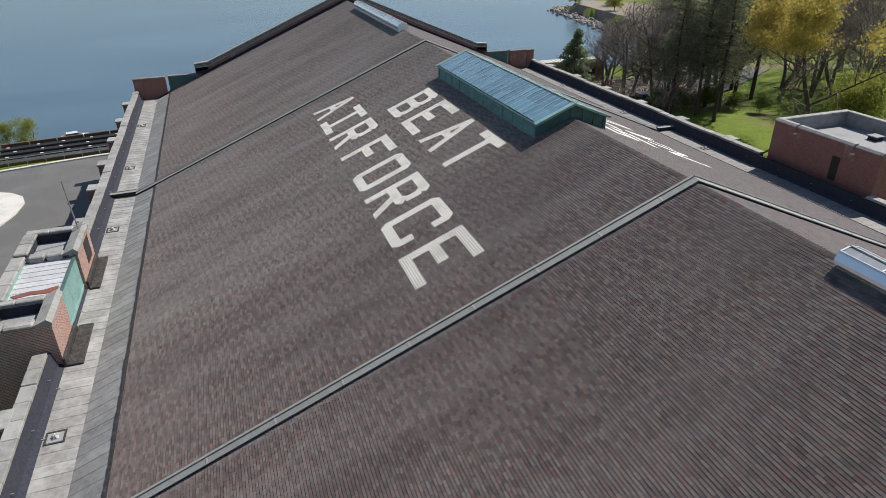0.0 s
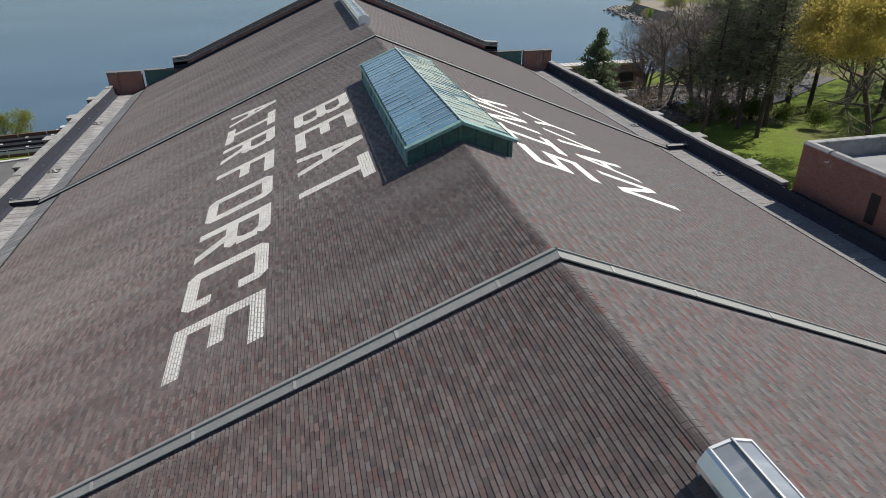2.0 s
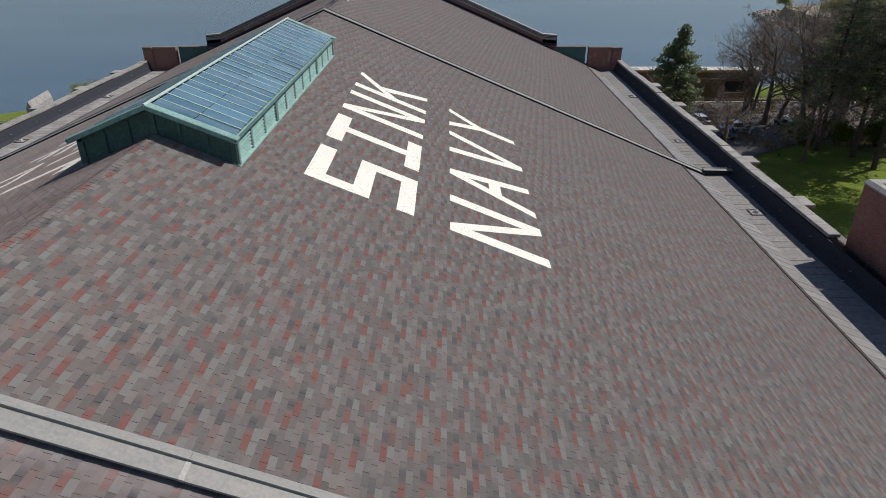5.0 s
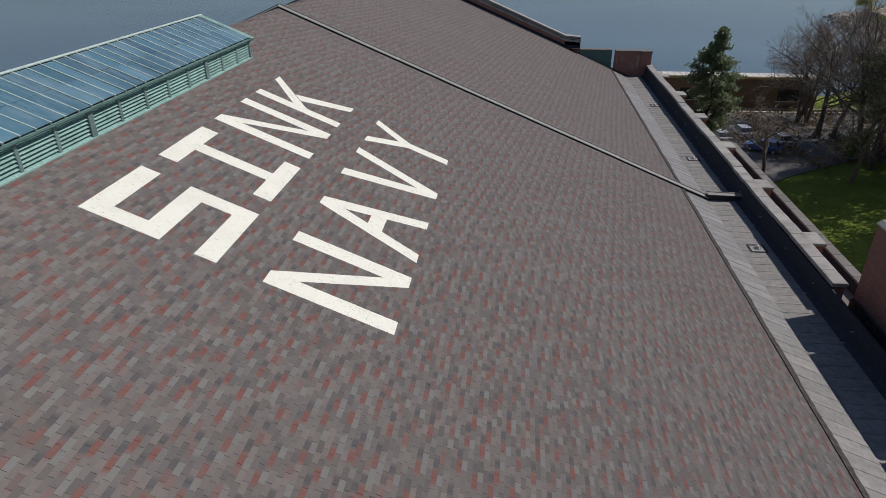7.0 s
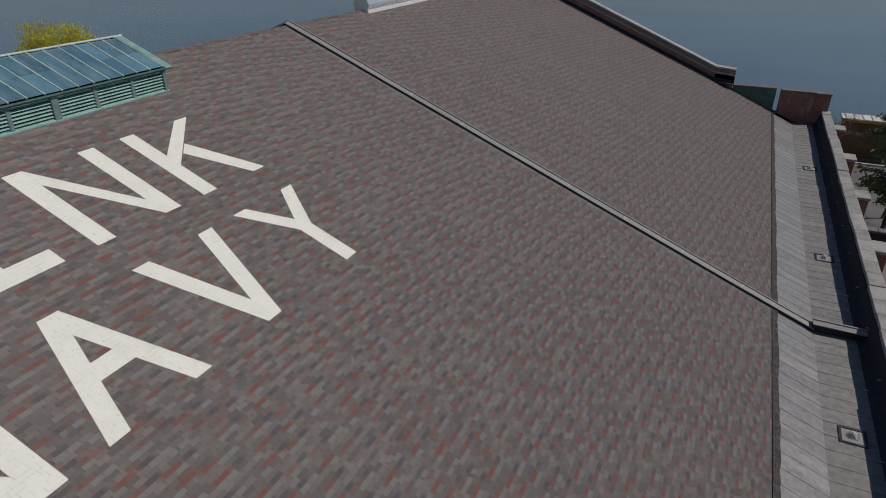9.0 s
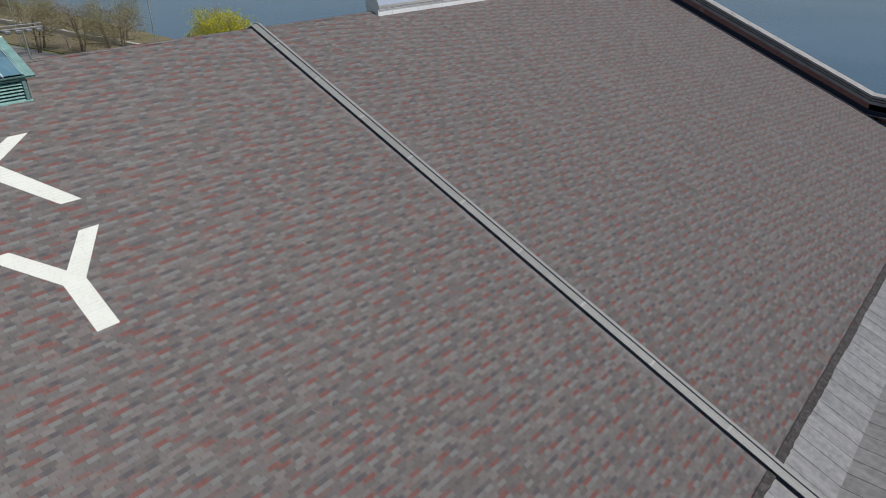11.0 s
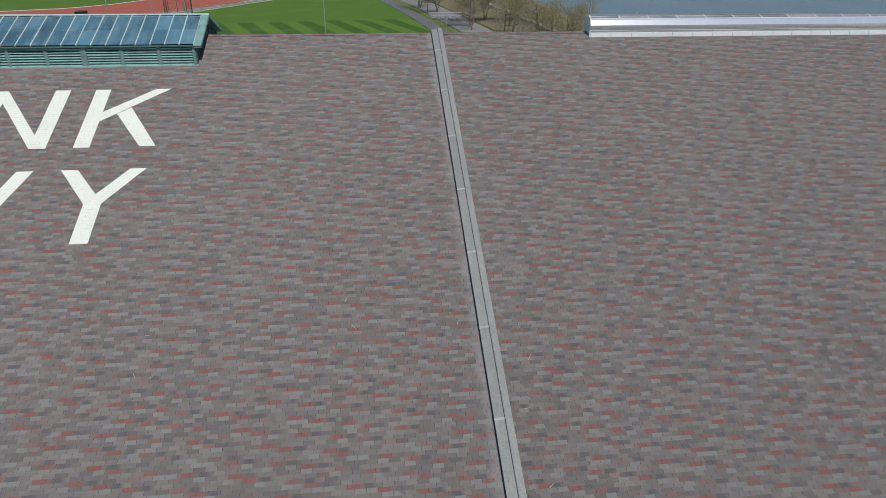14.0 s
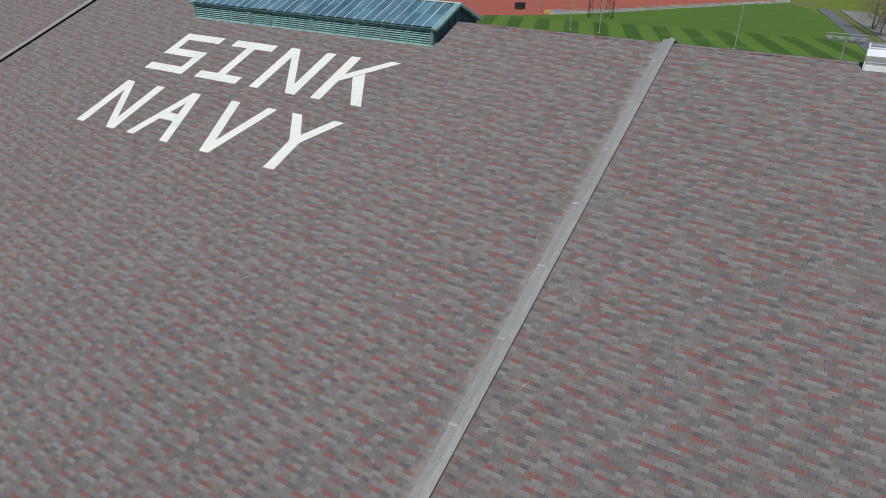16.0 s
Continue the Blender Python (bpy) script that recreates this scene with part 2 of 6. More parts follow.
def worn_paint_material(name):
    """Old white paint, rubbed off along the courses and slots of the shingles under it."""
    n = Nodes(name)
    spot = n.add("SeparateXYZ")
    n.link(n.place(), spot.inputs[0])

    def sums(kind, a, b=0.0, c=0.0):
        m = n.add("Math", operation=kind)
        for k, v in enumerate((a, b, c)):
            if isinstance(v, float):
                m.inputs[k].default_value = v
            else:
                n.link(v, m.inputs[k])
        return m.outputs[0]

    down = sums("SUBTRACT", sums("DIVIDE", sums("ABSOLUTE", spot.outputs[0]), COS * COURSE), 0.05)
    course = sums("FLOOR", down)
    stagger = sums("ADD", sums("MULTIPLY", sums("FRACT", sums("MULTIPLY", course, 0.5)), TAB), sums("MULTIPLY", sums("SINE", sums("MULTIPLY", course, 2.3)), 0.03))
    along = sums("DIVIDE", sums("ADD", sums("ADD", spot.outputs[1], 31.0), stagger), TAB)
    lines = n.ramp(sums("FRACT", down), [(0.0, (1.0,) * 3), (0.16, (0.0,) * 3), (0.66, (0.0,) * 3), (0.86, (1.0,) * 3)])
    slots = n.ramp(sums("FRACT", along), [(0.0, (1.0,) * 3), (0.09, (0.0,) * 3), (0.88, (0.0,) * 3), (0.96, (1.0,) * 3)])
    both = n.mix(1.0, lines, slots, "LIGHTEN")
    fine, wide = n.noise(25.0, 4.0), n.noise(0.7, 4.0, 0.65)
    # the letters by the first joint have worn most
    age = sums("MULTIPLY_ADD", spot.outputs[1], -0.055, 0.42)
    age = sums("ADD", age, sums("MULTIPLY", wide, 0.55))
    rub = n.mix(1.0, both, n.ramp(age, [(0.22, (0.15,) * 3), (0.58, (0.90,) * 3)]), "MULTIPLY")
    col = n.mix(n.ramp(fine, [(0.3, (0, 0, 0)), (0.7, (1, 1, 1))]), (0.56, 0.545, 0.50), (0.74, 0.725, 0.675))
    col = n.mix(n.ramp(n.noise(1.2, 4.0, 0.6), [(0.48, (0, 0, 0)), (0.76, (0.55,) * 3)]), col, (0.30, 0.28, 0.26))
    col = n.mix(rub, col, (0.24, 0.225, 0.215))
    n.bump(fine, 0.2, 0.01)
    return n.done(col, 0.8, 0.0, 0.4)


M_PAINT_OLD = worn_paint_material("worn_white_roof_paint")
M_CAP = mottled("weathered_zinc_cap", (0.215, 0.222, 0.215), (0.285, 0.292, 0.282), 0.58, 22.0, 2.5, metal=0.0, bump=0.10, piece=0.12, spec=0.3, stretch=(1.2, 3.0, 1.2), stain_colour=(0.36, 0.355, 0.335), stain_amount=0.45)
M_STRAP = mottled("dull_strap", (0.30, 0.305, 0.295), (0.40, 0.405, 0.395), 0.6, 30.0, bump=0.05, spec=0.3)
# near-black that stands in for shadow on joint curbs and skylight casing
M_SHADOW_BLACK = mottled("shadow_black", (0.02, 0.02, 0.022), (0.04, 0.04, 0.042), 0.8, 20.0)
M_TAR = mottled("tar_flashing", (0.022, 0.021, 0.022), (0.065, 0.06, 0.058), 0.7, 14.0, 5.0, bump=0.5, spec=0.12, stain_colour=(0.26, 0.25, 0.24), stain_amount=0.22)
M_LEAD = mottled("lead_coated_sheet", (0.16, 0.163, 0.168), (0.255, 0.26, 0.267), 0.5, 6.0, 1.3, metal=0.2, bump=0.1, piece=0.16, stretch=(0.5, 3.0, 0.5), stain_colour=(0.36, 0.355, 0.35), stain_amount=0.6)
# paler than M_LEAD; covers the west apron only
M_APRON_PALE = mottled("pale_apron_sheet", (0.19, 0.19, 0.185), (0.29, 0.288, 0.28), 0.6, 6.0, 0.8, metal=0.1, bump=0.1, piece=0.16, stretch=(1.0, 1.4, 1.0), stain_colour=(0.40, 0.40, 0.395), stain_amount=0.7)
M_DECK = mottled("stained_deck_sheet", (0.22, 0.215, 0.205), (0.34, 0.335, 0.325), 0.6, 5.0, 0.75, metal=0.1, bump=0.15, piece=0.14, stretch=(1.2, 1.0, 1.0), stain_colour=(0.52, 0.52, 0.515), stain_amount=0.8)
# the deck sheet in a darker tone, for the east side
M_DECK_EAST = mottled("east_deck_sheet", (0.15, 0.15, 0.15), (0.245, 0.243, 0.24), 0.7, 5.0, 1.6, metal=0.1, bump=0.15, piece=0.18, stretch=(0.5, 2.5, 1.0), stain_colour=(0.30, 0.29, 0.275), stain_amount=0.45)
M_STONE = mottled("limestone_coping", (0.25, 0.25, 0.245), (0.385, 0.382, 0.37), 0.85, 35.0, 1.8, bump=0.3, piece=0.25, stain_colour=(0.13, 0.125, 0.115), stain_amount=0.65)
M_STONE_DARK = mottled("blackened_stone_coping", (0.10, 0.097, 0.095), (0.19, 0.185, 0.18), 0.85, 30.0, 1.5, bump=0.3, piece=0.2, stain_colour=(0.27, 0.265, 0.255), stain_amount=0.4)
M_WING_ROOF = mottled("stained_wing_roof", (0.105, 0.097, 0.094), (0.165, 0.155, 0.15), 0.85, 20.0, 0.6, bump=0.2, stain_colour=(0.24, 0.235, 0.23), stain_amount=0.5)
M_VERDIGRIS = mottled("verdigris_copper", (0.17, 0.32, 0.305), (0.29, 0.49, 0.46), 0.65, 18.0, 2.2, metal=0.15, bump=0.1, piece=0.15, stain_colour=(0.06, 0.13, 0.12))
M_VERDIGRIS_DARK = mottled("dark_verdigris_copper", (0.045, 0.105, 0.10), (0.085, 0.18, 0.165), 0.6, 14.0, 2.0, metal=0.2, bump=0.1, piece=0.2)
M_SLATE_COPPER = mottled("slate_blue_copper", (0.13, 0.21, 0.22), (0.20, 0.30, 0.31), 0.6, 14.0, 2.0, metal=0.15, bump=0.1, piece=0.2)
M_WHITE_METAL = mottled("white_coated_aluminium", (0.66, 0.68, 0.70), (0.74, 0.76, 0.78), 0.22, 8.0, 1.0, bump=0.02, piece=0.06, spec=0.7, stain_amount=0.15)
M_POLISHED = mottled("polished_aluminium", (0.82, 0.84, 0.86), (0.90, 0.915, 0.93), 0.15, 6.0, 1.2, metal=0.72, bump=0.02, stain_amount=0.1)
# dark membrane; its blue tint stands in for sky light in the shade
M_MEMBRANE = mottled("grey_roof_membrane", (0.026, 0.029, 0.042), (0.046, 0.050, 0.066), 0.9, 9.0, 1.0, bump=0.15, spec=0.15, stain_colour=(0.05, 0.05, 0.05), stain_amount=0.4)
M_GREY_METAL = mottled("grey_aluminium", (0.30, 0.31, 0.32), (0.38, 0.39, 0.40), 0.35, 8.0, 1.0, metal=0.7, bump=0.03, stain_amount=0.3)
M_ROOFING = mottled("grey_flat_roofing", (0.21, 0.218, 0.235), (0.30, 0.31, 0.33), 0.85, 25.0, 0.5, bump=0.2, stain_colour=(0.15, 0.15, 0.145))
M_CONCRETE = mottled("pale_concrete", (0.48, 0.47, 0.45), (0.62, 0.61, 0.58), 0.85, 20.0, 0.6, bump=0.2)
M_TWIG = mottled("dry_twig", (0.30, 0.27, 0.22), (0.48, 0.44, 0.36), 0.8, 50.0)
M_IRON = mottled("dark_iron", (0.02, 0.02, 0.022), (0.05, 0.05, 0.05), 0.55, 20.0, metal=0.5)
M_STEEL = mottled("galvanised_steel", (0.35, 0.36, 0.37), (0.48, 0.49, 0.50), 0.4, 20.0, metal=0.6, bump=0.05)


def brick_material(name, a, b, mortar, joint=0.006):
    n = Nodes(name)
    tex = n.add("TexBrick")
    tex.inputs["Color1"].default_value, tex.inputs["Color2"].default_value = (*a, 1), (*b, 1)
    tex.inputs["Mortar"].default_value = (*mortar, 1)
    tex.inputs["Scale"].default_value, tex.inputs["Mortar Size"].default_value = 1.0, joint
    tex.inputs["Brick Width"].default_value, tex.inputs["Row Height"].default_value = 0.21, 0.075
    sep, com, add = n.add("SeparateXYZ"), n.add("CombineXYZ"), n.add("Math", operation="ADD")
    n.link(n.place(), sep.inputs[0])
    n.link(sep.outputs[0], add.inputs[0]), n.link(sep.outputs[1], add.inputs[1])
    n.link(add.outputs[0], com.inputs[0]), n.link(sep.outputs[2], com.inputs[1])
    n.link(com.outputs[0], tex.inputs["Vector"])
    col = n.mix(n.ramp(n.noise(1.2, 5.0, 0.7), [(0.5, (0, 0, 0)), (0.78, (0.45,) * 3)]), tex.outputs[0], (0.30, 0.25, 0.23))
    salt = n.noise(0.9, 5.0, 0.72, (1.0, 1.0, 0.4))
    col = n.mix(n.ramp(salt, [(0.59, (0, 0, 0)), (0.69, (0.6,) * 3)]), col, (0.46, 0.41, 0.38))
    col = n.mix(0.4, col, n.ramp(n.noise(22.0, 3.0), [(0.3, (0.4,) * 3), (0.7, (1,) * 3)]), "MULTIPLY")
    n.bump(tex.outputs[0], 0.5, 0.01)
    return n.done(col, 0.9, 0.0, 0.3)


M_BRICK = brick_material("red_brick", (0.335, 0.135, 0.10), (0.25, 0.10, 0.08), (0.29, 0.24, 0.22))
M_BRICK_PALE = brick_material("salmon_brick", (0.40, 0.19, 0.135), (0.29, 0.125, 0.095), (0.50, 0.45, 0.42), 0.011)


def glass_material(name, tint, rough):
    n = Nodes(name)
    rnd = n.add("ObjectInfo").outputs["Random"]
    # tone per pane and pale patches stand in for sky and cloud reflections
    col = n.mix(n.ramp(rnd, [(0.0, (0, 0, 0)), (1.0, (1, 1, 1))]), tuple(0.5 * c for c in tint), tuple(1.2 * c for c in tint))
    col = n.mix(n.ramp(n.noise(1.1, 5.0, 0.66, (0.5, 1.6, 0.5)), [(0.44, (0, 0, 0)), (0.70, (0.65,) * 3)]), col, tuple(min(1.0, 0.15 + 1.05 * c) for c in tint))
    n.bump(n.noise(2.5, 2.0), 0.06, 0.02)
    n.bsdf.inputs["Coat Weight"].default_value = 1.0
    n.bsdf.inputs["Coat IOR"].default_value = 2.15
    n.bsdf.inputs["Coat Roughness"].default_value = 0.05
    n.bsdf.inputs["Transmission Weight"].default_value = 0.08
    return n.done(col, rough, 0.0, 0.8)


M_GLASS = glass_material("wired_glass", (0.088, 0.212, 0.275), 0.08)
M_BAR = mottled("pale_glazing_bar", (0.36, 0.48, 0.47), (0.53, 0.65, 0.63), 0.6, 18.0, 2.2, metal=0.1, bump=0.05, piece=0.15)
M_GLASS_GREY = glass_material("grey_translucent_sheet", (0.30, 0.32, 0.33), 0.3)


# ---- mesh helpers ----
def mesh_of(name, verts, faces, material):
    me = bpy.data.meshes.new(name)
    me.from_pydata([tuple(v) for v in verts], [], faces)
    me.materials.append(material)
    me.update()
    return me


def part(name, bm, material, parent=None, label=""):
    """Links a bmesh as one mesh object under a thing or a part."""
    bmesh.ops.recalc_face_normals(bm, faces=bm.faces)
    me = bpy.data.meshes.new(name)
    bm.to_mesh(me)
    bm.free()
    me.materials.append(material)
    ob = new(name, me)
    ob.parent = parent
    return tagged(ob, label)


def put(name, me, parent, m=None, label=""):
    """An object of its own on a shared mesh."""
    ob = new(name, me)
    ob.parent = parent
    if m is not None:
        ob.matrix_basis = m
    return tagged(ob, label)


def thing(name, label, category, at=(0, 0, 0), group="", kind=""):
    ob = new(name)
    ob.empty_display_size = 0.2
    ob.location = at
    return tagged(ob, label, category, group, kind)


def box(bm, lo, hi, bevel=0.0, turn=None):
    """A box from corner to corner, its edges bevelled."""
    vs = bmesh.ops.create_cube(bm, size=1)["verts"]
    size = [max(1e-4, b - a) for a, b in zip(lo, hi)]
    mid = [(a + b) / 2 for a, b in zip(lo, hi)]
    m = Matrix.Translation(mid) @ Matrix.Diagonal((*size, 1))
    bmesh.ops.transform(bm, matrix=m if turn is None else turn @ m, verts=vs)
    if bevel:
        edges = list({e for v in vs for e in v.link_edges})
        bmesh.ops.bevel(bm, geom=edges, offset=bevel, segments=1, affect="EDGES")
    return bm


def boxes(*all_boxes, bevel=0.0):
    bm = bmesh.new()
    for lo, hi in all_boxes:
        box(bm, lo, hi, bevel)
    return bm


def prism(profile, y0, y1, bm=None):
    """A profile of (x, z) corners drawn along y."""
    bm = bm or bmesh.new()
    a = [bm.verts.new((x, y0, z)) for x, z in profile]
    b = [bm.verts.new((x, y1, z)) for x, z in profile]
    n = len(profile)
    for i in range(n):
        bm.faces.new((a[i], a[(i + 1) % n], b[(i + 1) % n], b[i]))
    bm.faces.new(a), bm.faces.new(b[::-1])
    return bm


def tube(bm, points, radii, sides=6):
    """A tapered tube through points."""
    rings = []
    for i, p in enumerate(points):
        p = Vector(p)
        way = Vector(points[min(i + 1, len(points) - 1)]) - Vector(points[max(i - 1, 0)])
        way = way.normalized() if way.length > 1e-6 else Vector((0, 0, 1))
        u = way.orthogonal().normalized()
        v = way.cross(u)
        rings.append([bm.verts.new(p + radii[i] * (math.cos(a) * u + math.sin(a) * v)) for a in [2 * math.pi * k / sides for k in range(sides)]])
    for a, b in zip(rings, rings[1:]):
        for k in range(sides):
            bm.faces.new((a[k], a[(k + 1) % sides], b[(k + 1) % sides], b[k]))
    bm.faces.new(rings[0][::-1]), bm.faces.new(rings[-1])
    return bm


# ---- the roof: two slopes, ridge along y ----
EAVE = 20.02                      # plan distance of the shingles' lower edge from the ridge
RUN = EAVE / COS                  # the same along the slope
Y_NEAR, Y_FAR = -31.0, 59.5


def on_slope(side, s, y, h=0.0):
    """The place s metres down the slope on one side of the ridge, h above it."""
    return (side * (s * COS + h * SIN), y, -s * SIN + h * COS)


def slope_slab(side, name, label):
    bm = bmesh.new()
    quad = [(0, 0.0), (RUN, 0.0), (RUN, -0.3), (0, -0.3)]
    ring = [[bm.verts.new(on_slope(side, s, y, h)) for s, h in quad] for y in (Y_NEAR, Y_FAR)]
    for k in range(4):
        bm.faces.new((ring[0][k], ring[0][(k + 1) % 4], ring[1][(k + 1) % 4], ring[1][k]))
    bm.faces.new(ring[0]), bm.faces.new(ring[1][::-1])
    ob = part(name, bm, M_UNDERLAY)
    ob.location.z = RIDGE
    return tagged(ob, label, "roof", kind="structure")


roof_east = slope_slab(1, "roof_east", "broad shingled roof slope in mottled grey and brick red")
roof_west = slope_slab(-1, "roof_west", "broad shingled roof slope in mottled dark grey and brown")
ROOFS = {1: roof_east, -1: roof_west}

# Tabs: courses counted from the ridge; each tab is a wedge, thick at its lower edge.
COURSES = int(RUN / COURSE)
PIECE_ROWS, PIECE_Y = range(88, 106), (1.6, 5.6)   # the stretch built of single tabs, on the east slope


def tab_starts(i):
    """Where the tabs of course i begin along y."""
    rng = np.random.default_rng(900 + i)
    off = (i % 2) * TAB / 2 + 0.03 * math.sin(2.3 * i)
    return np.arange(Y_NEAR - off, Y_FAR, TAB), rng


def tab_at(i):
    ys, rng = tab_starts(i)
    lift = rng.uniform(-0.002, 0.004, len(ys))
    slip = rng.uniform(-0.004, 0.004, len(ys))
    return np.clip(ys, Y_NEAR, Y_FAR), np.clip(ys + TAB - GAP, Y_NEAR, Y_FAR), lift, slip


def tabs_of(side):
    lo, hi, s0, s1, up = [], [], [], [], []
    for i in range(COURSES):
        a, b, lift, slip = tab_at(i)
        keep = b - a > 0.02
        for seam in SEAMS:
            keep &= ~((a > seam - 0.1) & (b < seam + 0.1))
        if side > 0 and i in PIECE_ROWS:
            keep &= ~((a > PIECE_Y[0]) & (b < PIECE_Y[1]))
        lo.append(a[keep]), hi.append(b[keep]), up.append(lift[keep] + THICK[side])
        s0.append(np.full(keep.sum(), i * COURSE - 0.012)), s1.append((i + 1) * COURSE + slip[keep])
    lo, hi, s0, s1, up = map(np.concatenate, (lo, hi, s0, s1, up))
    n = len(lo)
    corner = np.zeros((n, 6, 3))            # s, y, h
    for k, (s, y, h) in enumerate(((s0, lo, 0.002), (s0, hi, 0.002), (s1, hi, up), (s1, lo, up), (s1, lo, 0.0), (s1, hi, 0.0))):
        corner[:, k, 0], corner[:, k, 1], corner[:, k, 2] = s, y, h
    co = np.empty((n, 6, 3))
    co[..., 0] = side * (corner[..., 0] * COS + corner[..., 2] * SIN)
    co[..., 1] = corner[..., 1]
    co[..., 2] = -corner[..., 0] * SIN + corner[..., 2] * COS
    one = np.array([0, 3, 2, 1, 3, 4, 5, 2]) if side > 0 else np.array([0, 1, 2, 3, 3, 2, 5, 4])
    loops = (one[None] + 6 * np.arange(n)[:, None]).ravel().astype(np.int32)
    starts = (np.array([0, 4])[None] + 8 * np.arange(n)[:, None]).ravel().astype(np.int32)
    me = bpy.data.meshes.new("shingles")
    me.vertices.add(6 * n), me.loops.add(8 * n), me.polygons.add(2 * n)
    me.vertices.foreach_set("co", co.ravel().astype(np.float32))
    me.loops.foreach_set("vertex_index", loops)
    me.polygons.foreach_set("loop_start", starts)
    me.materials.append(M_SHINGLE)
    me.update(calc_edges=True)
    me.validate()
    me.shade_flat()
    ob = put("shingles", me, ROOFS[side])
    return tagged(ob, "mottled grey, brown and brick-red asphalt shingles", kind="stuff")


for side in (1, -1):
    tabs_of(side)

# Ridge caps, folded over the ridge and lapped along it.
cap_verts, cap_faces = [], []
rng = np.random.default_rng(5)
for k, y in enumerate(np.arange(Y_NEAR, Y_FAR - 0.2, 0.14)):
    h0, h1, w = 0.014, 0.020 + rng.uniform(0, 0.004), 0.15 + rng.uniform(-0.004, 0.004)
    if any(abs(y + 0.1 - s) < 0.25 for s in SEAMS):
        continue
    base = len(cap_verts)
    for yy, h in ((y, h1), (y + 0.2, h0)):
        for s, side in ((w, -1), (0.05, -1), (0.05, 1), (w, 1)):
            x, _, z = on_slope(side, s, yy, h)
            cap_verts.append((x, yy, z - (0.004 if s < 0.1 else 0)))
    for s, side in ((w, -1), (0.05, -1), (0.05, 1), (w, 1)):
        cap_verts.append(on_slope(side, s, y, 0.0))
    for j in range(3):
        cap_faces.append((base + j, base + j + 1, base + 5 + j, base + 4 + j))
        cap_faces.append((base + j, base + 8 + j, base + 9 + j, base + j + 1))
ridge_caps = put("ridge_shingles", mesh_of("ridge_shingles", cap_verts, cap_faces, M_SHINGLE), roof_east)
tagged(ridge_caps, "folded asphalt shingles lapped along the ridge", kind="stuff")

# ---- painted letters, laid on the tabs they cover ----
T = 0.47                          # stroke of a letter; HT is its height down the slope
HT = 2.86


def strokes(ch, a):
    """Convex pieces of a letter as corner lists (u to the reader's right, v down from the letter's top)."""
    b, t = HT, T
    m0, m1 = b / 2 - t / 2, b / 2 + t / 2
    bar = lambda u0, v0, u1, v1: [(u0, v0), (u1, v0), (u1, v1), (u0, v1)]
    c, ci = 0.28, 0.22
    if ch == "S":
        return [bar(0, 0, a, t), bar(0, t, t, m0), bar(0, m0, a, m1), bar(a - t, m1, a, b - t), bar(0, b - t, a, b)]
    if ch == "I":
        return [bar(0, 0, a, t), bar(a / 2 - t / 2, t, a / 2 + t / 2, b - t), bar(0, b - t, a, b)]
    if ch == "N":
        return [bar(0, 0, t, b), bar(a - t, 0, a, b), [(t, 0), (t, 0.62), (a - t, b), (a - t, b - 0.62)]]
    if ch == "K":
        return [bar(0, 0, t, b), [(a - t, 0), (a, 0), (t, 1.64), (t, 1.16)], [(0.92, 1.28), (1.3, 0.96), (a, b), (a - t, b)]]
    if ch == "A":
        mid = a / 2
        return [[(mid - 0.22, 0), (mid + 0.22, 0), (0.43, b), (0, b)], [(mid - 0.22, 0), (mid + 0.22, 0), (a, b), (a - 0.43, b)], [(0.78, 1.34), (a - 0.78, 1.34), (a - 0.62, 1.76), (0.62, 1.76)]]
    if ch == "V":
        mid = a / 2
        return [[(0, 0), (0.46, 0), (mid + 0.22, b), (mid - 0.22, b)], [(a - 0.46, 0), (a, 0), (mid + 0.22, b), (mid - 0.22, b)]]
    if ch == "Y":
        mid = a / 2
        return [[(0, 0), (0.46, 0), (mid + 0.235, 1.36), (mid - 0.235, 1.40)], [(a - 0.46, 0), (a, 0), (mid + 0.235, 1.40), (mid - 0.235, 1.36)], bar(mid - 0.235, 1.30, mid + 0.235, b)]
    if ch == "E":
        return [bar(0, 0, t, b), bar(t, 0, a, t), bar(t, m0, a * 0.68, m1), bar(t, b - t, a, b)]
    if ch == "F":
        return [bar(0, 0, t, b), bar(t, 0, a, t), bar(t, m0, a * 0.68, m1)]
    if ch == "T":
        return [bar(0, 0, a, t), bar(a / 2 - t / 2, t, a / 2 + t / 2, b)]
    loop = lambda v0, v1: [
        [(0, v0), (a - c, v0), (a - t - ci + 0.2, v0 + t), (0, v0 + t)], [(a - c, v0), (a, v0 + c), (a - t, v0 + t + ci), (a - t - ci, v0 + t), (a - t - ci + 0.1, v0 + 0.2)],
        bar(a - t, v0 + t + ci - 0.2, a, v1 - t - ci + 0.2), [(a, v1 - c), (a - c, v1), (a - t - ci, v1 - t), (a - t, v1 - t - ci)], [(0, v1 - t), (a - t - ci + 0.2, v1 - t), (a - c, v1), (0, v1)]]
    if ch == "B":
        return [bar(0, 0, t, b)] + loop(0, m1) + loop(m0, b)
    if ch == "R":
        return [bar(0, 0, t, b)] + loop(0, m1 + 0.1) + [[(0.95, m1), (1.5, m1), (a, b), (a - 0.5, b)]]
    if ch in "OC":
        out = [[(c, 0), (a - c, 0), (a - c, t), (c, t)], [(c, b - t), (a - c, b - t), (a - c, b), (c, b)],
               bar(0, c, t, b - c), [(0, c), (c, 0), (c + 0.2, t), (t, t + ci)], [(0, b - c), (c, b), (c + 0.2, b - t), (t, b - t - ci)],
               [(a, c), (a - c, 0), (a - c - 0.2, t), (a - t, t + ci)], [(a, b - c), (a - c, b), (a - c - 0.2, b - t), (a - t, b - t - ci)]]
